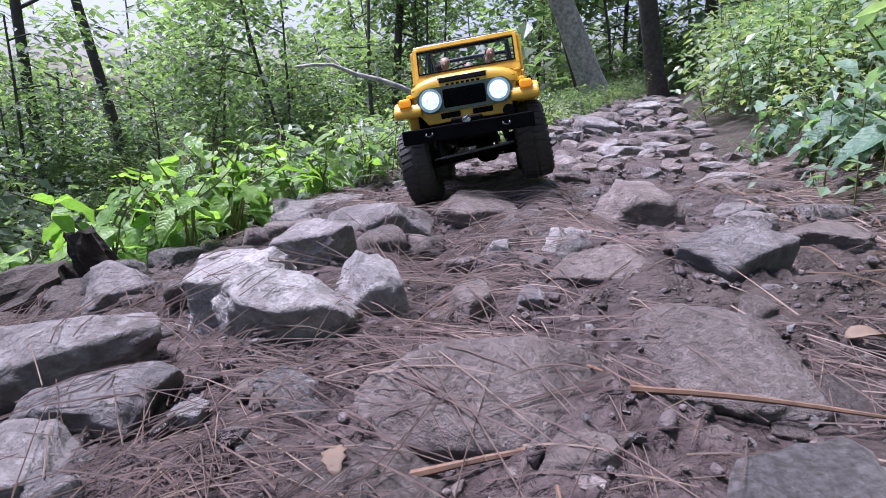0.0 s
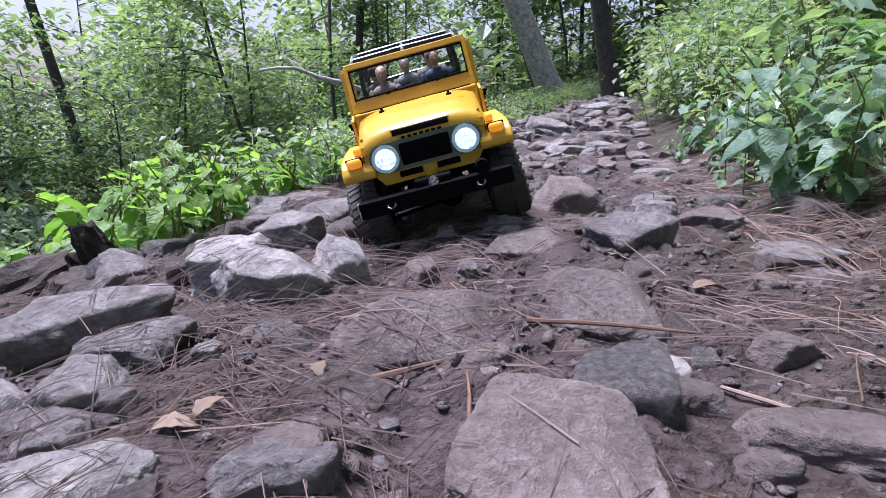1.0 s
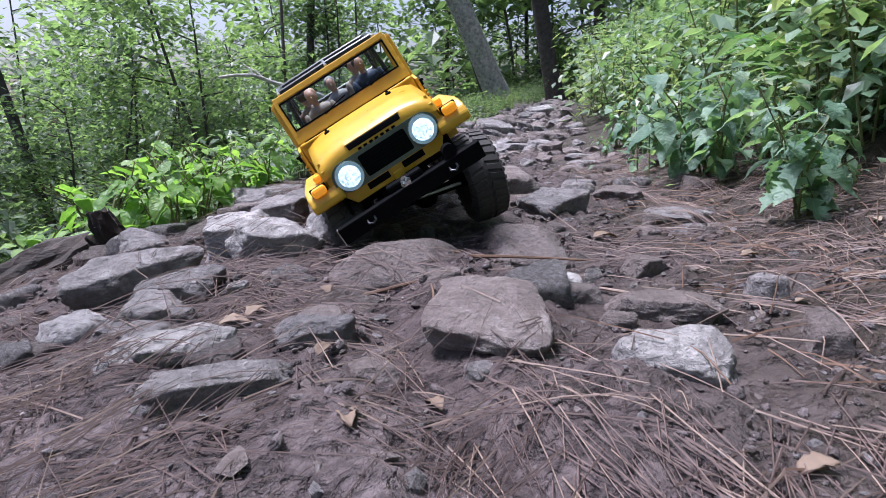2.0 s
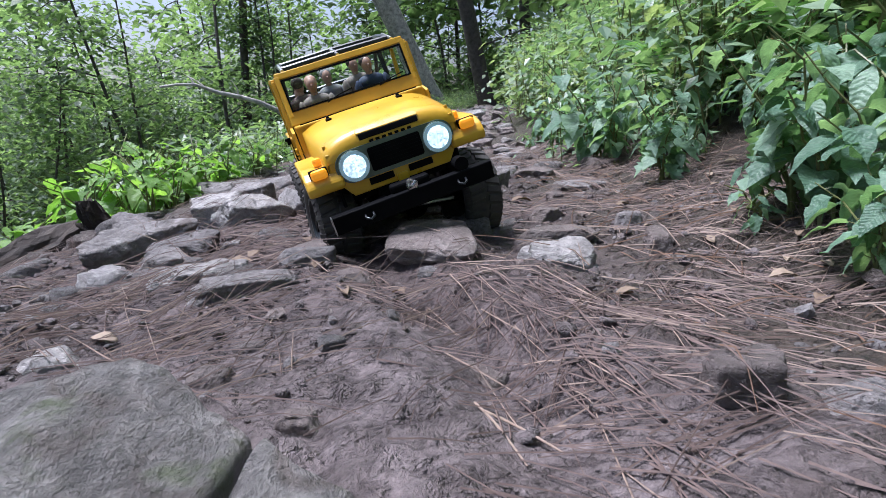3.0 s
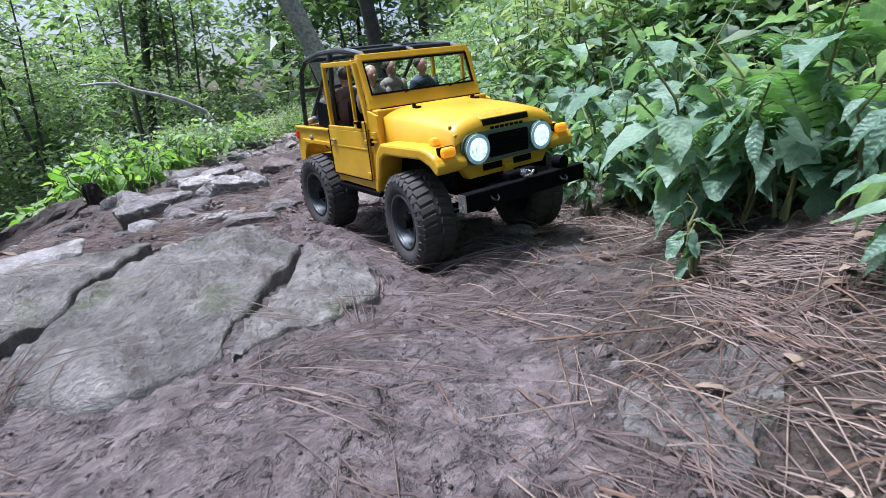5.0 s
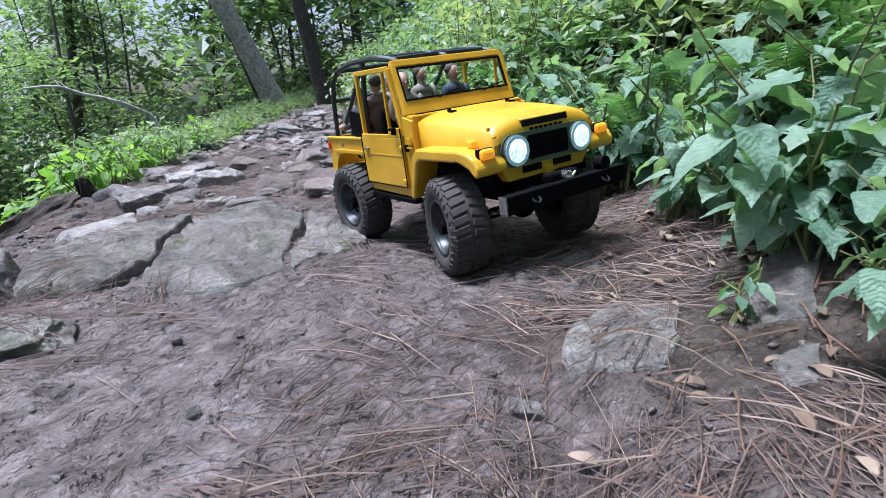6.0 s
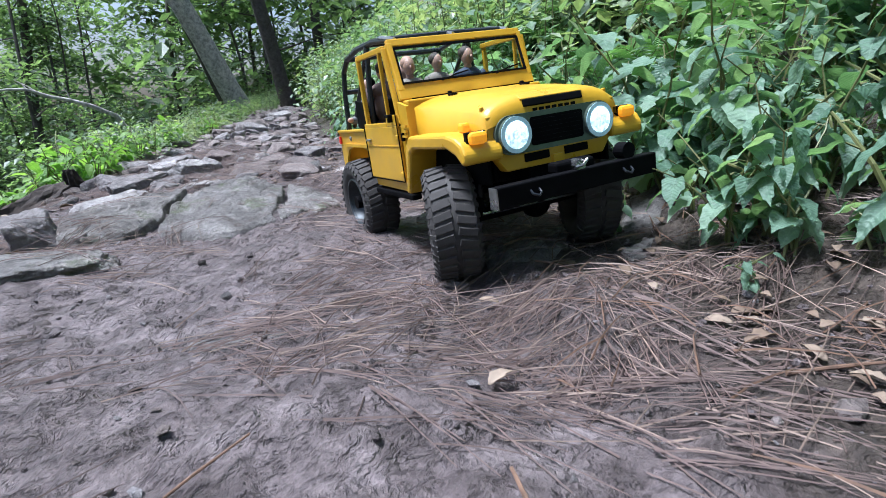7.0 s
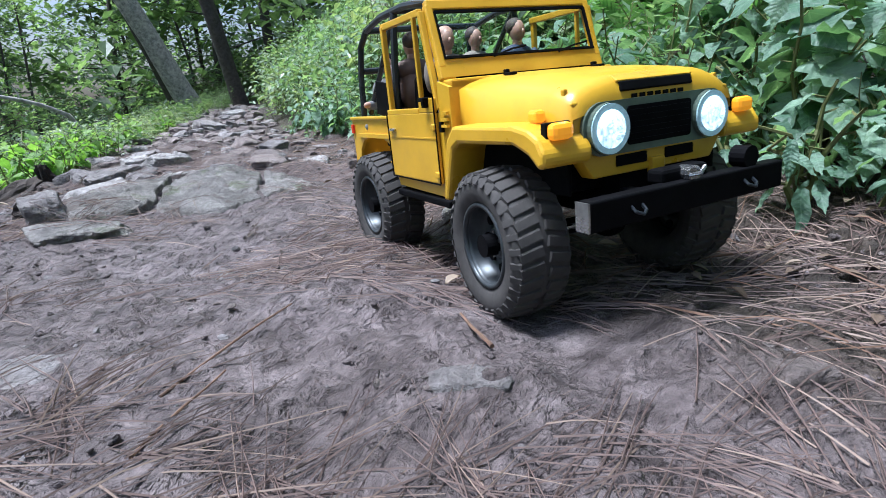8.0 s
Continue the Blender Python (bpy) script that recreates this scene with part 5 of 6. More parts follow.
def build_wheel(truck, side):
    h = WIDE / 2
    hub = part("wheel", disc((0.012 * side, 0, 0), 0.010, 0.022, "X", 20), BLACK, truck, "black off-road wheel with a chunky tyre")
    prof = [(-h * 0.80, 0.036), (-h * 0.99, 0.044), (-h * 1.02, 0.052), (-h * 0.95, 0.0595), (-h * 0.72, 0.0628), (0, 0.0636),
            (h * 0.72, 0.0628), (h * 0.95, 0.0595), (h * 1.02, 0.052), (h * 0.99, 0.044), (h * 0.80, 0.036), (h * 0.70, 0.034), (-h * 0.70, 0.034), (-h * 0.80, 0.036)]
    part("tyre", lathe(prof, 48), RUBBER, hub, "dusty black tyre with block tread", True)
    for k in range(32):
        a = 2 * math.pi * k / 32
        for sx in (-1, 1):
            b = a + (math.pi / 32 if sx > 0 else 0)
            o = new("tread_block", TREAD)
            o.parent = hub
            o.matrix_basis = pose(0, 0, 0, math.degrees(b)) @ Matrix.Translation((sx * h * 0.48, 0, 0.0637)) @ pose(0, 0, 0, 0, 7 * sx, 13 * sx)
            o = new("side_lug", LUG)
            o.parent = hub
            o.matrix_basis = pose(0, 0, 0, math.degrees(b + 0.06)) @ Matrix.Translation((sx * h * 0.94, 0, 0.0588)) @ pose(0, 0, 0, 0, 52 * sx, 0)
    s = side
    rim = lathe([(s * h * 0.86, 0.0372), (s * h * 0.88, 0.0352), (s * h * 0.66, 0.0335), (s * h * 0.30, 0.0315), (s * h * 0.12, 0.026), (s * h * 0.20, 0.016), (s * h * 0.42, 0.012), (s * h * 0.45, 0.0)], 36)
    part("rim", rim, RIM, hub, "dark grey steel rim", True)
    ring = lathe([(s * h * 0.84, 0.0380), (s * h * 0.92, 0.0372), (s * h * 0.90, 0.0345), (s * h * 0.80, 0.0340)], 36)
    part("bead_ring", ring, RIM, hub, "worn dark bead ring", True)
    for k in range(8):
        a = 2 * math.pi * k / 8
        part("vent_hole", disc((s * h * 0.165, 0.0235 * math.cos(a), 0.0235 * math.sin(a)), 0.0042, 0.004, "X", 12), BLACK, hub)
    for k in range(6):
        a = 2 * math.pi * k / 6 + 0.2
        part("wheel_nut", disc((s * h * 0.40, 0.0105 * math.cos(a), 0.0105 * math.sin(a)), 0.0018, 0.004, "X", 6), STEEL, hub)
    part("hub_cap", disc((s * h * 0.52, 0, 0), 0.0052, 0.008, "X", 14), STEEL, hub)
    return hub


def loft(sections):
    bm = bmesh.new()
    rows = [[bm.verts.new(p) for p in s] for s in sections]
    for r0, r1 in zip(rows, rows[1:]):
        for i in range(len(r0) - 1):
            bm.faces.new((r0[i], r0[i + 1], r1[i + 1], r1[i]))
    bmesh.ops.recalc_face_normals(bm, faces=bm.faces)
    return bm


def rounded_plate(cx, cz, hw, hh, y0, y1, r, n=8):
    bm = bmesh.new()
    pts = []
    for sx, sz, a0 in ((1, 1, 0), (-1, 1, 90), (-1, -1, 180), (1, -1, 270)):
        for k in range(n + 1):
            a = radians(a0 + 90 * k / n)
            pts.append((cx + sx * (hw - r) + r * math.cos(a), cz + sz * (hh - r) + r * math.sin(a)))
    f = [bm.verts.new((x, y1, z)) for x, z in pts]
    b = [bm.verts.new((x, y0, z)) for x, z in pts]
    bm.faces.new(f)
    bm.faces.new(b[::-1])
    for i in range(len(pts)):
        j = (i + 1) % len(pts)
        bm.faces.new((f[i], b[i], b[j], f[j]))
    bmesh.ops.recalc_face_normals(bm, faces=bm.faces)
    return bm


def build_truck():
    truck = tagged(new("model_truck"), "yellow radio-controlled off-road model truck carrying dolls, headlights lit", "model truck")
    P = lambda name, bm, mat, label="", smooth=False, parent=truck: part(name, bm, mat, parent, label, smooth)

    # tub: sides with wheel arches, floor, tail and cowl
    side = [(-0.226, 0.159), (-0.226, 0.100), (-0.208, 0.100), (-0.202, 0.118), (-0.186, 0.131), (-0.165, 0.136), (-0.115, 0.136), (-0.096, 0.130), (-0.084, 0.112),
            (-0.074, 0.082), (0.058, 0.080), (0.070, 0.120), (0.070, 0.186), (0.046, 0.192), (0.046, 0.163), (-0.080, 0.163), (-0.088, 0.159)]
    bm = bmesh.new()
    for s, x in both(0.104):
        prism(bm, side, x, x - s * 0.004)
    box(bm, (0, -0.075, 0.105), (0.2, 0.29, 0.004))
    box(bm, (0, -0.224, 0.130), (0.2, 0.004, 0.058))
    box(bm, (0, 0.062, 0.145), (0.196, 0.006, 0.09))
    box(bm, (0, 0.052, 0.188), (0.196, 0.026, 0.010), 0.002)
    for s, x in both(0.094):
        box(bm, (x, -0.14, 0.138), (0.026, 0.115, 0.005))
    P("body", bm, PAINT, "yellow tub with cut wheel arches")
    for s, x in both(0.1055):
        P("tub_rail", boxes(((x - s * 0.004, -0.157, 0.160), (0.010, 0.138, 0.004))), PAINT)
        P("tail_light", boxes(((x, -0.221, 0.146), (0.003, 0.008, 0.012))), RED, "small red tail light")
        P("side_vent", boxes(*[((x + s * 0.001, 0.061, 0.163 - 0.006 * k), (0.003, 0.013, 0.0026)) for k in range(3)], bevel=0.0), PAINT)
        P("latch", boxes(((x + s * 0.001, 0.053, 0.150), (0.004, 0.005, 0.010))), BLACK)
        P("rock_rail", boxes(((x - s * 0.004, -0.008, 0.0745), (0.014, 0.132, 0.008)), bevel=0.002), BLACK, "black rail under the sill")

    # doors with their window frames
    for s, x in both(0.1065):
        door = boxes(((x, -0.018, 0.129), (0.004, 0.122, 0.070)), ((x, 0.026, 0.171), (0.004, 0.034, 0.014)), ((x, -0.035, 0.166), (0.004, 0.086, 0.006)))
        d = P("door", door, PAINT, "yellow half door with an open window frame")
        tilt = pose(0, 0, 0, 13)
        w = boxes(((x - s * 0.004, -0.076, 0.212), (0.006, 0.006, 0.092)), ((x - s * 0.005, -0.030, 0.2575), (0.006, 0.100, 0.007)),
                  ((x - s * 0.004, 0.033, 0.212), (0.006, 0.006, 0.094), tilt), ((x - s * 0.004, 0.006, 0.212), (0.005, 0.004, 0.088)))
        P("window_frame", w, PAINT, "", False, d)
        P("door_handle", boxes(((x + s * 0.004, -0.064, 0.147), (0.004, 0.014, 0.003))), STEEL, "chrome handle", False, d)
        P("mirror_stub", boxes(((x + s * 0.004, 0.030, 0.174), (0.007, 0.006, 0.010)), ((x + s * 0.008, 0.030, 0.177), (0.003, 0.012, 0.004))), BLACK, "", False, d)
        for z in (0.103, 0.150):
            P("hinge", boxes(((x + s * 0.002, 0.040, z), (0.004, 0.008, 0.006))), PAINT, "", False, d)
        P("door_seam", boxes(((x + s * 0.0015, -0.018, 0.139), (0.0022, 0.118, 0.0016)), bevel=0.0), PAINT, "", False, d)

    # hood: crowned panel with falling sides
    secs = []
    for y, w, ze, zc in ((0.060, 0.091, 0.177, 0.1935), (0.10, 0.090, 0.174, 0.192), (0.15, 0.088, 0.169, 0.189), (0.19, 0.086, 0.164, 0.185), (0.204, 0.0855, 0.162, 0.183), (0.210, 0.085, 0.159, 0.180), (0.2140, 0.0845, 0.155, 0.175), (0.2160, 0.084, 0.150, 0.167), (0.2165, 0.084, 0.147, 0.158)):
        row = [(-w - 0.001, y, 0.146)]
        for k in range(17):
            u = -1 + k / 8
            row.append((w * u, y, ze + 0.006 + (zc - ze - 0.006) * (1 - abs(u) ** 4.2)))
        row.append((w + 0.001, y, 0.146))
        secs.append(row)
    P("hood", loft(secs), PAINT, "yellow engine hood with a raised crown", True)
    scoop = boxes(((0, 0.2135, 0.1722), (0.076, 0.0060, 0.0075), pose(0, 0, 0, 16)), bevel=0.001)
    P("hood_vent", scoop, BLACK, "black slot below the hood's lip")
    P("vent_lip", boxes(((0, 0.2100, 0.1782), (0.080, 0.009, 0.0030), pose(0, 0, 0, -30)), bevel=0.001), PAINT)
    for k in range(7):   # unreadable lettering as bars
        P("letter_bar", boxes(((-0.0245 + 0.0082 * k, 0.2168, 0.1650), (0.0050, 0.0015, 0.0030)), bevel=0.0), BLACK)
    for s, x in both(0.052):
        P("hood_latch", boxes(((x, 0.095, 0.1905), (0.008, 0.010, 0.006)), ((x, 0.088, 0.1935), (0.004, 0.006, 0.006))), BLACK, "black hood latch")
        P("hood_rib", boxes(((x * 1.18, 0.135, 0.1850), (0.003, 0.045, 0.002), pose(0, 0, 0, -2, 0, s * 8)), bevel=0.0006), PAINT)

    # front fenders
    arch = [(0.062, 0.082), (0.078, 0.138), (0.092, 0.152), (0.185, 0.1525), (0.204, 0.149), (0.216, 0.143), (0.2225, 0.133), (0.2225, 0.124), (0.217, 0.121),
            (0.205, 0.131), (0.186, 0.138), (0.100, 0.137), (0.089, 0.131), (0.072, 0.082)]
    for s, x in both(0.117):
        f = P("fender", soften(prism(bmesh.new(), arch, x, x - s * 0.046), 0.0035, 20), PAINT, "yellow front fender with a rolled edge")
        # black sheet added inside the fender to keep the wheel arch in shade
        inner = boxes(((x - s * 0.038, 0.14, 0.120), (0.004, 0.13, 0.05)))
        P("inner_liner", inner, BLACK, "", False, f)
        sig = P("turn_signal", boxes(((x - s * 0.020, 0.2180, 0.1470), (0.020, 0.010, 0.0125)), bevel=0.004), AMBER, "lit amber turn signal", False)
        P("signal_base", boxes(((x - s * 0.020, 0.2130, 0.1460), (0.0225, 0.006, 0.0150)), bevel=0.001), BLACK, "", False, sig)
        P("side_marker", boxes(((x - s * 0.024, 0.186, 0.157), (0.010, 0.012, 0.010)), bevel=0.003), AMBER, "small amber marker")
        P("fender_post", boxes(((x - s * 0.037, 0.203, 0.166), (0.004, 0.004, 0.018))), PAINT)

    # nose: apron, bezel, grille, lamps
    nose = [(-0.083, 0.165), (-0.083, 0.134), (-0.064, 0.107), (0.064, 0.107), (0.083, 0.134), (0.083, 0.165)]
    bm = prism(bmesh.new(), nose, 0.200, 0.2145)
    for v in bm.verts:
        v.co = Vector((v.co.y, v.co.x, v.co.z))
    bmesh.ops.recalc_face_normals(bm, faces=bm.faces)
    P("apron", soften(bm), PAINT, "yellow front apron")
    for x in (-0.026, 0.026):
        P("apron_slot", boxes(((x, 0.2135, 0.1175), (0.032, 0.005, 0.0085)), bevel=0.001), BLACK, "black slot in the apron")
    P("apron_tab", boxes(((0, 0.215, 0.110), (0.014, 0.006, 0.012))), PAINT)
    P("bezel", rounded_plate(0, 0.1435, 0.0765, 0.0198, 0.2120, 0.2185, 0.0190), BEZEL, "weathered grey-green lamp bezel")
    P("grille", rounded_plate(0, 0.1435, 0.034, 0.0145, 0.2150, 0.2195, 0.003), BLACK, "black mesh grille")
    for k in range(6):
        P("grille_bar", boxes(((0, 0.2195, 0.1325 + 0.0044 * k), (0.064, 0.0014, 0.0008)), bevel=0.0), BLACK)
    for s, x in both(0.0545):
        rim = P("headlight", disc((x, 0.2195, 0.1435), 0.0190, 0.006), BEZEL, "round lit headlight")
        P("lens", disc((x, 0.2230, 0.1435), 0.0172, 0.005, r2=0.0125), LAMP, "glaring white lens", True, rim)
        P("bulb_shield", disc((x, 0.2254, 0.1435), 0.0030, 0.0012, n=16), LAMP, "", False, rim)
        P("lens_ring", disc((x, 0.2218, 0.1435), 0.0184, 0.004), LAMP_RING, "", False, rim)

    # windscreen
    lean = math.degrees(math.atan2(0.024, 0.075))
    tl = pose(0, 0, 0, lean)
    fr = bmesh.new()
    box(fr, (0, 0.0430, 0.2020), (0.200, 0.008, 0.020), 0.0015, tl)
    box(fr, (0, 0.0240, 0.2620), (0.196, 0.008, 0.010), 0.0015, tl)
    for s, x in both(0.0955):
        box(fr, (x, 0.0335, 0.2330), (0.008, 0.008, 0.062), 0.0015, tl)
    ws = P("windscreen_frame", fr, PAINT, "yellow upright windscreen frame")
    seal = bmesh.new()
    for c, sz in (((0, 0.0440, 0.2128), (0.184, 0.003, 0.0022)), ((0, 0.0285, 0.2560), (0.184, 0.003, 0.0022))):
        box(seal, c, sz, 0, tl)
    for s, x in both(0.0910):
        box(seal, (x, 0.0362, 0.2344), (0.0022, 0.003, 0.0445), 0, tl)
    P("rubber_seal", seal, BLACK, "", False, ws)
    gl = bmesh.new()
    box(gl, (0, 0.0345, 0.2344), (0.183, 0.0010, 0.0450), 0, tl)
    pane = P("pane", gl, GLASS, "clear windscreen pane", False, ws)
    pane.visible_shadow = False
    for x in (-0.040, 0.040):
        P("wiper", tube([(x, 0.050, 0.211), (x - 0.020, 0.0505, 0.2165), (x - 0.040, 0.0475, 0.2195)], 0.0010, 5), BLACK, "thin black wiper", False, ws)
    for s, x in both(0.1088):
        P("door_gap", boxes(((x, 0.0440, 0.136), (0.0012, 0.0012, 0.084)), ((x, -0.0800, 0.129), (0.0012, 0.0012, 0.070)), ((x, -0.018, 0.0935), (0.0012, 0.122, 0.0012)), bevel=0.0), BLACK)
    P("scuttle_seam", boxes(((0, 0.0595, 0.1935), (0.178, 0.003, 0.002)), bevel=0.0), BLACK)

    # roll cage and its steel stays
    for s, x in both(0.082):
        P("cage_rail", tube([(x, 0.002, 0.2700), (x, -0.06, 0.2765), (x, -0.13, 0.2760), (x, -0.185, 0.268), (x * 1.02, -0.207, 0.250), (x * 1.05, -0.214, 0.215), (x * 1.08, -0.216, 0.158)], 0.0042), CAGE, "black cage tube")
        P("side_panel", boxes(((x * 1.19, -0.110, 0.181), (0.003, 0.046, 0.040), pose(0, 0, 0, -8)), bevel=0.001), BLACK, "black panel beside the rear seat")
        P("cage_post", tube([(x, -0.088, 0.276), (x * 1.06, -0.090, 0.22), (x * 1.10, -0.092, 0.12)], 0.0042), CAGE)
        P("cage_brace", tube([(x, -0.09, 0.272), (x, -0.15, 0.215), (x, -0.205, 0.165)], 0.0034), CAGE)
    for y, z in ((0.002, 0.270), (-0.088, 0.2765), (-0.186, 0.268), (-0.213, 0.22)):
        P("cage_crossbar", tube([(-0.082, y, z), (0, y, z + 0.001), (0.082, y, z)], 0.0042), CAGE)
    for x in (-0.084, 0.0, 0.084):
        P("steel_stay", tube([(x, 0.020, 0.268), (x, -0.006, 0.273), (x, -0.030, 0.277)], 0.0026, 6), STEEL, "bare steel stay")

    # cabin
    P("dashboard", boxes(((0, 0.036, 0.178), (0.18, 0.024, 0.018)), bevel=0.004), BLACK)
    for x in (-0.046, 0.046):
        P("seat", boxes(((x, -0.030, 0.130), (0.062, 0.060, 0.030)), ((x, -0.064, 0.165), (0.062, 0.016, 0.075), pose(0, 0, 0, -8)), bevel=0.005), BLACK, "black moulded seat")
    P("rear_bench", boxes(((0, -0.150, 0.132), (0.150, 0.060, 0.026)), ((0, -0.112, 0.170), (0.186, 0.012, 0.052), pose(0, 0, 0, 10)), bevel=0.004), BLACK, "black rear bench")
    sw = bmesh.new()
    for k in range(16):
        a0, a1 = 2 * math.pi * k / 16, 2 * math.pi * (k + 1) / 16
        tube([(-0.046 + 0.017 * math.cos(a), 0.012 - 0.006 * math.sin(a), 0.190 + 0.016 * math.sin(a)) for a in (a0, a1)], 0.0016, 5, sw)
    tube([(-0.046, 0.012, 0.19), (-0.046, 0.034, 0.18)], 0.002, 5, sw)
    P("steering_wheel", sw, BLACK)

    # chassis, bumper and running gear
    P("chassis", boxes(((0.036, 0.0, 0.080), (0.010, 0.46, 0.016)), ((-0.036, 0.0, 0.080), (0.010, 0.46, 0.016)), ((0, 0.05, 0.080), (0.066, 0.09, 0.026)), ((0, -0.12, 0.083), (0.066, 0.05, 0.02)),
                       ((0, 0.185, 0.092), (0.066, 0.05, 0.030)), bevel=0.002), BLACK, "black ladder chassis")
    P("engine_bay", boxes(((0, 0.13, 0.118), (0.130, 0.12, 0.050)), bevel=0.004), BLACK)
    bp = P("front_bumper", boxes(((0, 0.2465, 0.0895), (0.206, 0.014, 0.022)), ((0.036, 0.232, 0.088), (0.012, 0.03, 0.018)), ((-0.036, 0.232, 0.088), (0.012, 0.03, 0.018)), bevel=0.0015), BLACK, "straight black steel bumper")
    P("winch", boxes(((0, 0.236, 0.104), (0.050, 0.016, 0.012)), bevel=0.003), BLACK, "", False, bp)
    P("fairlead", disc((0, 0.246, 0.1045), 0.0065, 0.012, "Y", 12), STEEL, "", False, bp)
    P("hook", tube([(0.006, 0.252, 0.104), (0.002, 0.259, 0.106), (-0.003, 0.258, 0.110), (-0.006, 0.253, 0.107)], 0.0016, 6), STEEL, "", False, bp)
    for s, x in both(0.060):
        P("shackle", tube([(x - 0.005, 0.252, 0.092), (x - 0.005, 0.257, 0.088), (x, 0.260, 0.086), (x + 0.005, 0.257, 0.088), (x + 0.005, 0.252, 0.092)], 0.0014, 6), CAGE, "", False, bp)
    P("bumper_lamp", disc((-0.066, 0.244, 0.108), 0.009, 0.014, "Y", 16), BLACK, "", False, bp)
    P("bumper_cap", boxes(((0.1035, 0.2465, 0.0895), (0.0014, 0.0135, 0.021)), bevel=0.0), STEEL, "scuffed bare end", False, bp)
    axles = []
    for name, y in (("front_axle", 0.14), ("rear_axle", -0.14)):
        bm = tube([(-0.085, 0, 0), (0, 0, 0), (0.085, 0, 0)], 0.0075, 10)
        bmesh.ops.create_uvsphere(bm, u_segments=14, v_segments=10, radius=0.019, matrix=Matrix.Translation((-0.018, 0, 0)))
        for s, x in both(0.066):
            box(bm, (x, 0, 0.010), (0.014, 0.022, 0.024), 0.002)
        ax = P(name, bm, BLACK, "black axle with its differential")
        ax.matrix_basis = pose(0, y, AXLE)
        for s, x in both(0.060):
            P("shock", tube([(x, 0, 0.012), (x * 0.92, -0.004 if y > 0 else 0.004, 0.060)], 0.0058, 10), CAGE, "", False, ax)
            P("link", tube([(x * 0.75, 0, -0.004), (x * 0.55, -0.07 if y > 0 else 0.07, 0.020)], 0.003, 8), STEEL, "", False, ax)
        P("steering_link", tube([(-0.07, 0.020, 0.004), (0.07, 0.020, 0.006)], 0.0026, 8), STEEL, "", False, ax)
        axles.append(ax)
    wheels = []
    for y in (0.14, -0.14):
        for s in (1, -1):
            wheels.append((build_wheel(truck, s), s, y))
    for hub, s, y in wheels:
        hub.matrix_basis = pose(s * 0.099, y, AXLE)
    return truck, axles, wheels


TRUCK, AXLES, WHEELS = build_truck()


def doll(x, y, z, yaw, cloth, cap, label, arms=True):
    """A small seated doll as one plain mesh."""
    bm = bmesh.new()

    def blob(c, r, mat, k=1.0):
        made = bmesh.ops.create_uvsphere(bm, u_segments=14, v_segments=10, radius=1.0)
        for v in made["verts"]:
            v.co = Vector(c) + Vector((v.co.x * r[0], v.co.y * r[1], v.co.z * r[2]))
        for f in {f for v in made["verts"] for f in v.link_faces}:
            f.material_index, f.smooth = mat, True

    blob((0, 0, 0.030), (0.020, 0.013, 0.032), 0)
    blob((0, 0, 0.052), (0.024, 0.012, 0.013), 0)
    blob((0, 0.001, 0.066), (0.0055, 0.0055, 0.010), 1)
    blob((0, 0.002, 0.079), (0.0085, 0.0100, 0.0125), 1)
    blob((0, 0.0115, 0.0775), (0.0018, 0.0025, 0.0030), 1)
    blob((0, -0.0022, 0.0840), (0.0100, 0.0110, 0.0100), 2)
    if arms:
        for s in (-1, 1):
            blob((s * 0.024, 0.004, 0.042), (0.0065, 0.0075, 0.018), 0)
            blob((s * 0.021, 0.018, 0.030), (0.0055, 0.018, 0.0065), 0)
            blob((s * 0.018, 0.035, 0.031), (0.0045, 0.006, 0.004), 1)
    for s in (-1, 1):
        blob((s * 0.011, 0.022, 0.004), (0.010, 0.030, 0.010), 0)
    ob = mesh_object("doll", bm, [cloth, SKIN, cap])
    tagged(ob, label, "doll", "dolls in the truck")
    return ob, pose(x, y, z, 0, 0, yaw)


DOLLS = [
    doll(-0.046, -0.034, 0.163, 8, BLUE, HAIR, "short-haired doll in a dark blue shirt at the wheel"),
    doll(0.046, -0.036, 0.158, -6, TAN, SKIN, "bald bearded doll in a tan shirt on the front seat"),
    doll(0.006, -0.150, 0.160, 0, GREYC, GREYC, "doll in a grey helmet on the rear bench"),
    doll(0.062, -0.095, 0.160, 170, VEST, HAIR, "doll with a brown vest leaning by the door"),
    doll(0.056, -0.180, 0.145, -60, GREYC, BLACK, "doll in grey camouflage at the open rear"),
    doll(-0.040, -0.120, 0.166, 10, TAN, HAIR, "dark-haired doll on the rear bench"),
]


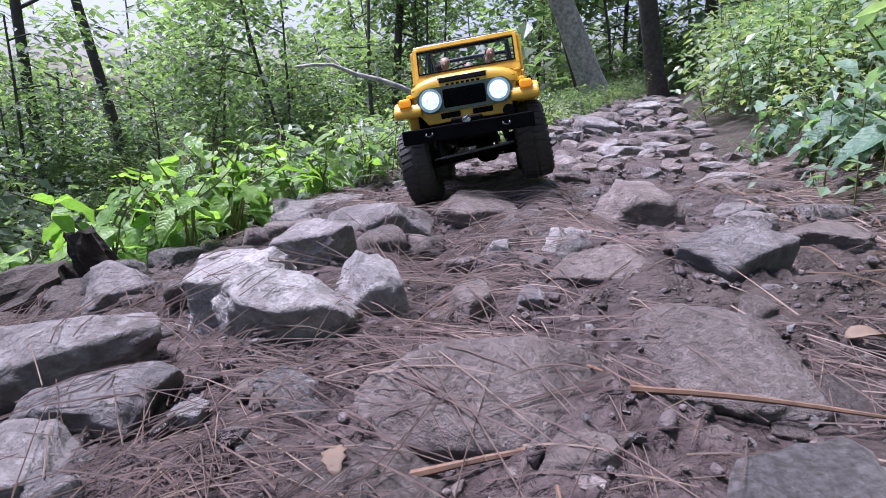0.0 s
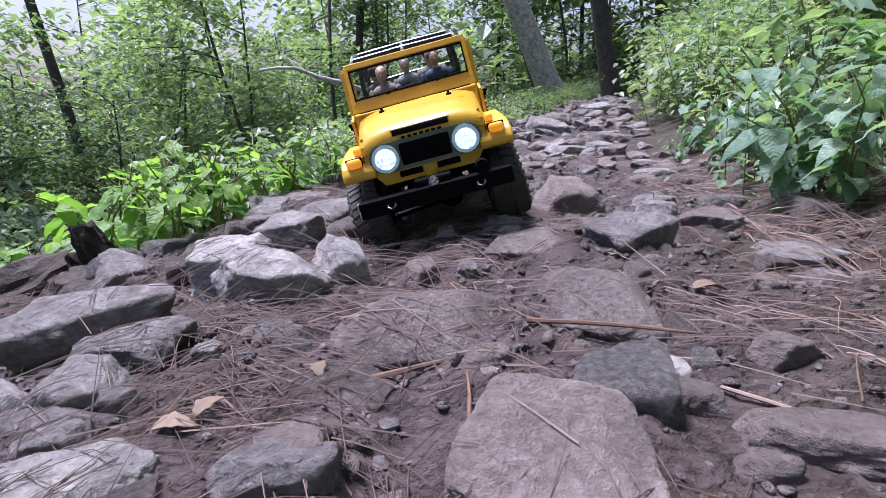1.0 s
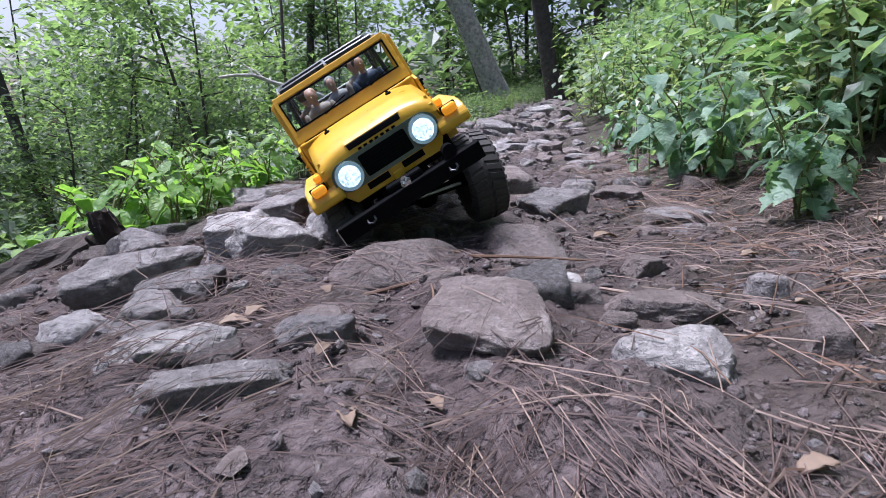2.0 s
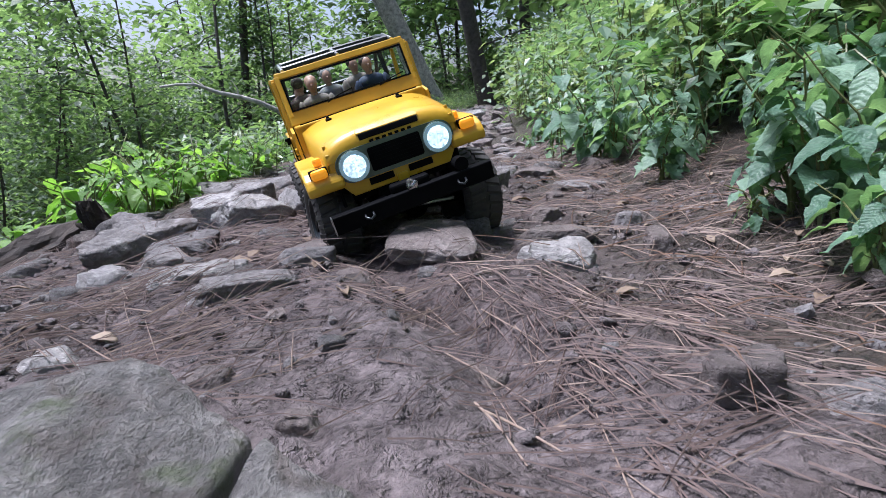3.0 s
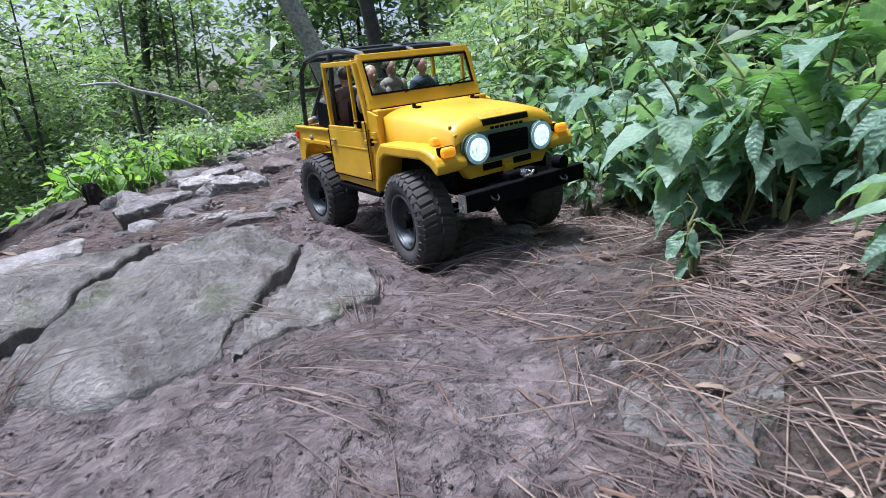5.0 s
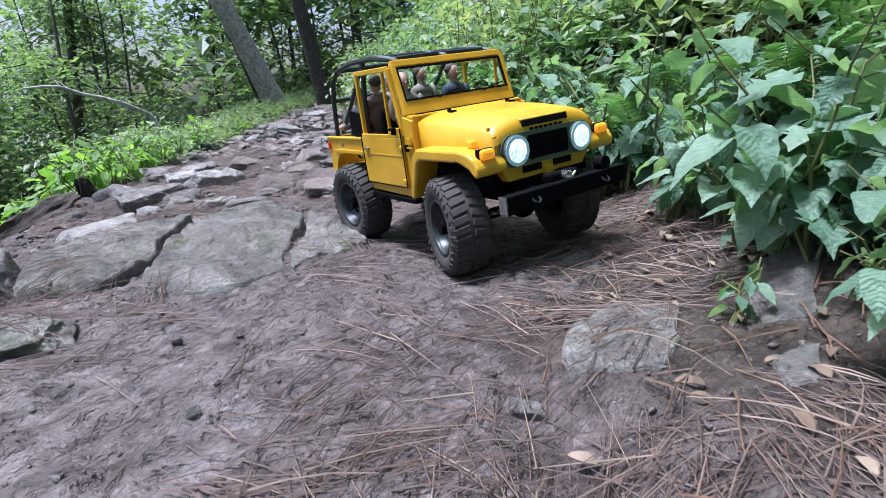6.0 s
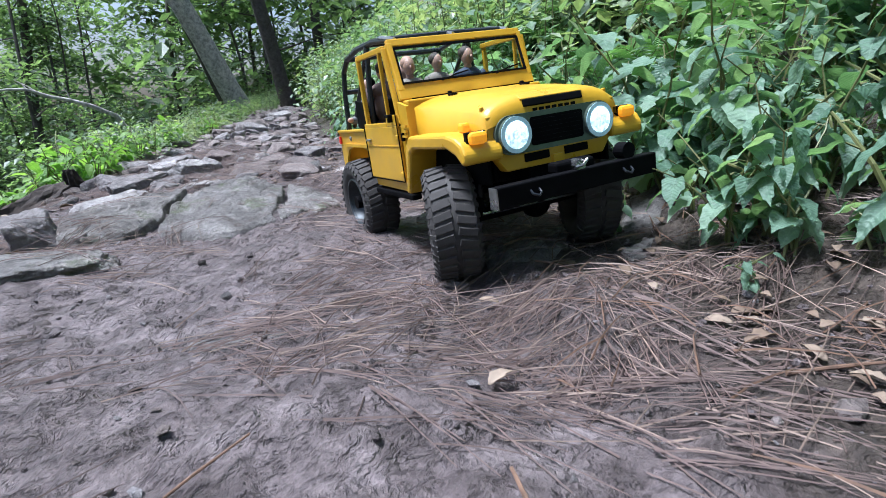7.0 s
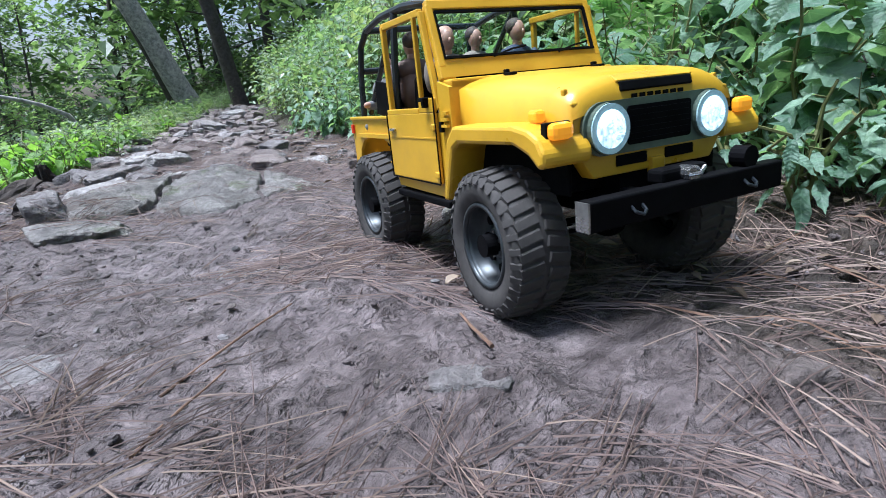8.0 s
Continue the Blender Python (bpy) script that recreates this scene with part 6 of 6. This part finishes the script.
def motions():
    """The truck's drive down the trail: place, nose up, lean, heading."""
    DRIVE = [
        (0, 0.1586, 1.1188, 0.0297, 5.05, 8.42, 172.76),
        (0.5, 0.1522, 0.9983, 0.0169, 0.53, 15.94, 175.99),
        (1, 0.1501, 0.8427, 0.0159, -5.48, 13.47, 178.74),
        (1.5, 0.1490, 0.7249, 0.0248, -2.80, 30.72, 183.32),
        (3, 0.1538, 0.3882, -0.0046, -3.47, 15.01, 182.64),
        (3.5, 0.1675, 0.2691, -0.0115, 3.33, 3.94, 186.36),
        (4, 0.1803, 0.1465, -0.0125, 3.51, 4.05, 190.23),
        (4.5, 0.2000, 0.0091, -0.0009, -2.21, 4.68, 192.59),
        (6, 0.1473, -0.5200, 0.0172, 1.03, 5.92, 182.07),
        (6.5, 0.1008, -0.6762, 0.0138, 1.91, 4.87, 176.58),
        (7, 0.0461, -0.8248, 0.0064, 2.32, 4.94, 171.02),
        (7.5, -0.0221, -0.9867, 0.0022, 0.68, 5.91, 167.72),
        (8, -0.0894, -1.1486, 0.0058, 1.04, 2.46, 166.61),
    ]
    lean_front = [(0, 5), (0.5, 2), (1.0, 6), (1.5, -15), (2.2, -12), (3.0, -9), (3.5, 0), (8.0, 0)]
    steer = [(0, 0), (1.5, 0), (3.0, 4), (3.5, 8), (4.0, 5), (4.5, -4), (6.0, -16), (6.5, -21), (7.0, -23), (7.5, -16), (8.0, -4)]
    rows = []
    for t, x, y, z, nose, lean, head in DRIVE:
        rows.append((t, pose(x, y, z, 0, 0, head) @ pose(0, 0, 0, nose) @ pose(0, 0, 0, 0, lean)))
    walk(TRUCK, rows)
    for ob, seat in DOLLS:
        walk(ob, [(t, m @ seat) for t, m in rows])
    times = [0.2 * k for k in range(41)]
    # way driven so far, at each of those times
    ts = [r[0] for r in DRIVE]
    way = [0.0]
    for a, b in zip(DRIVE, DRIVE[1:]):
        way.append(way[-1] + math.hypot(b[1] - a[1], b[2] - a[2]))
    axle_rows = [(t, pose(0, 0.14, AXLE, 0, along(t, lean_front), 0)) for t in times]
    walk(AXLES[0], axle_rows)
    for hub, s, y in WHEELS:
        out = []
        for t in times:
            spin = -math.degrees(along(t, list(zip(ts, way))) / TYRE)
            turn = along(t, steer) if y > 0 else 0
            hinge = pose(0, y, AXLE, 0, along(t, lean_front) if y > 0 else 0, 0)
            out.append((t, hinge @ pose(s * 0.099, 0, 0, 0, 0, turn) @ pose(0, 0, 0, spin)))
        walk(hub, out)


motions()
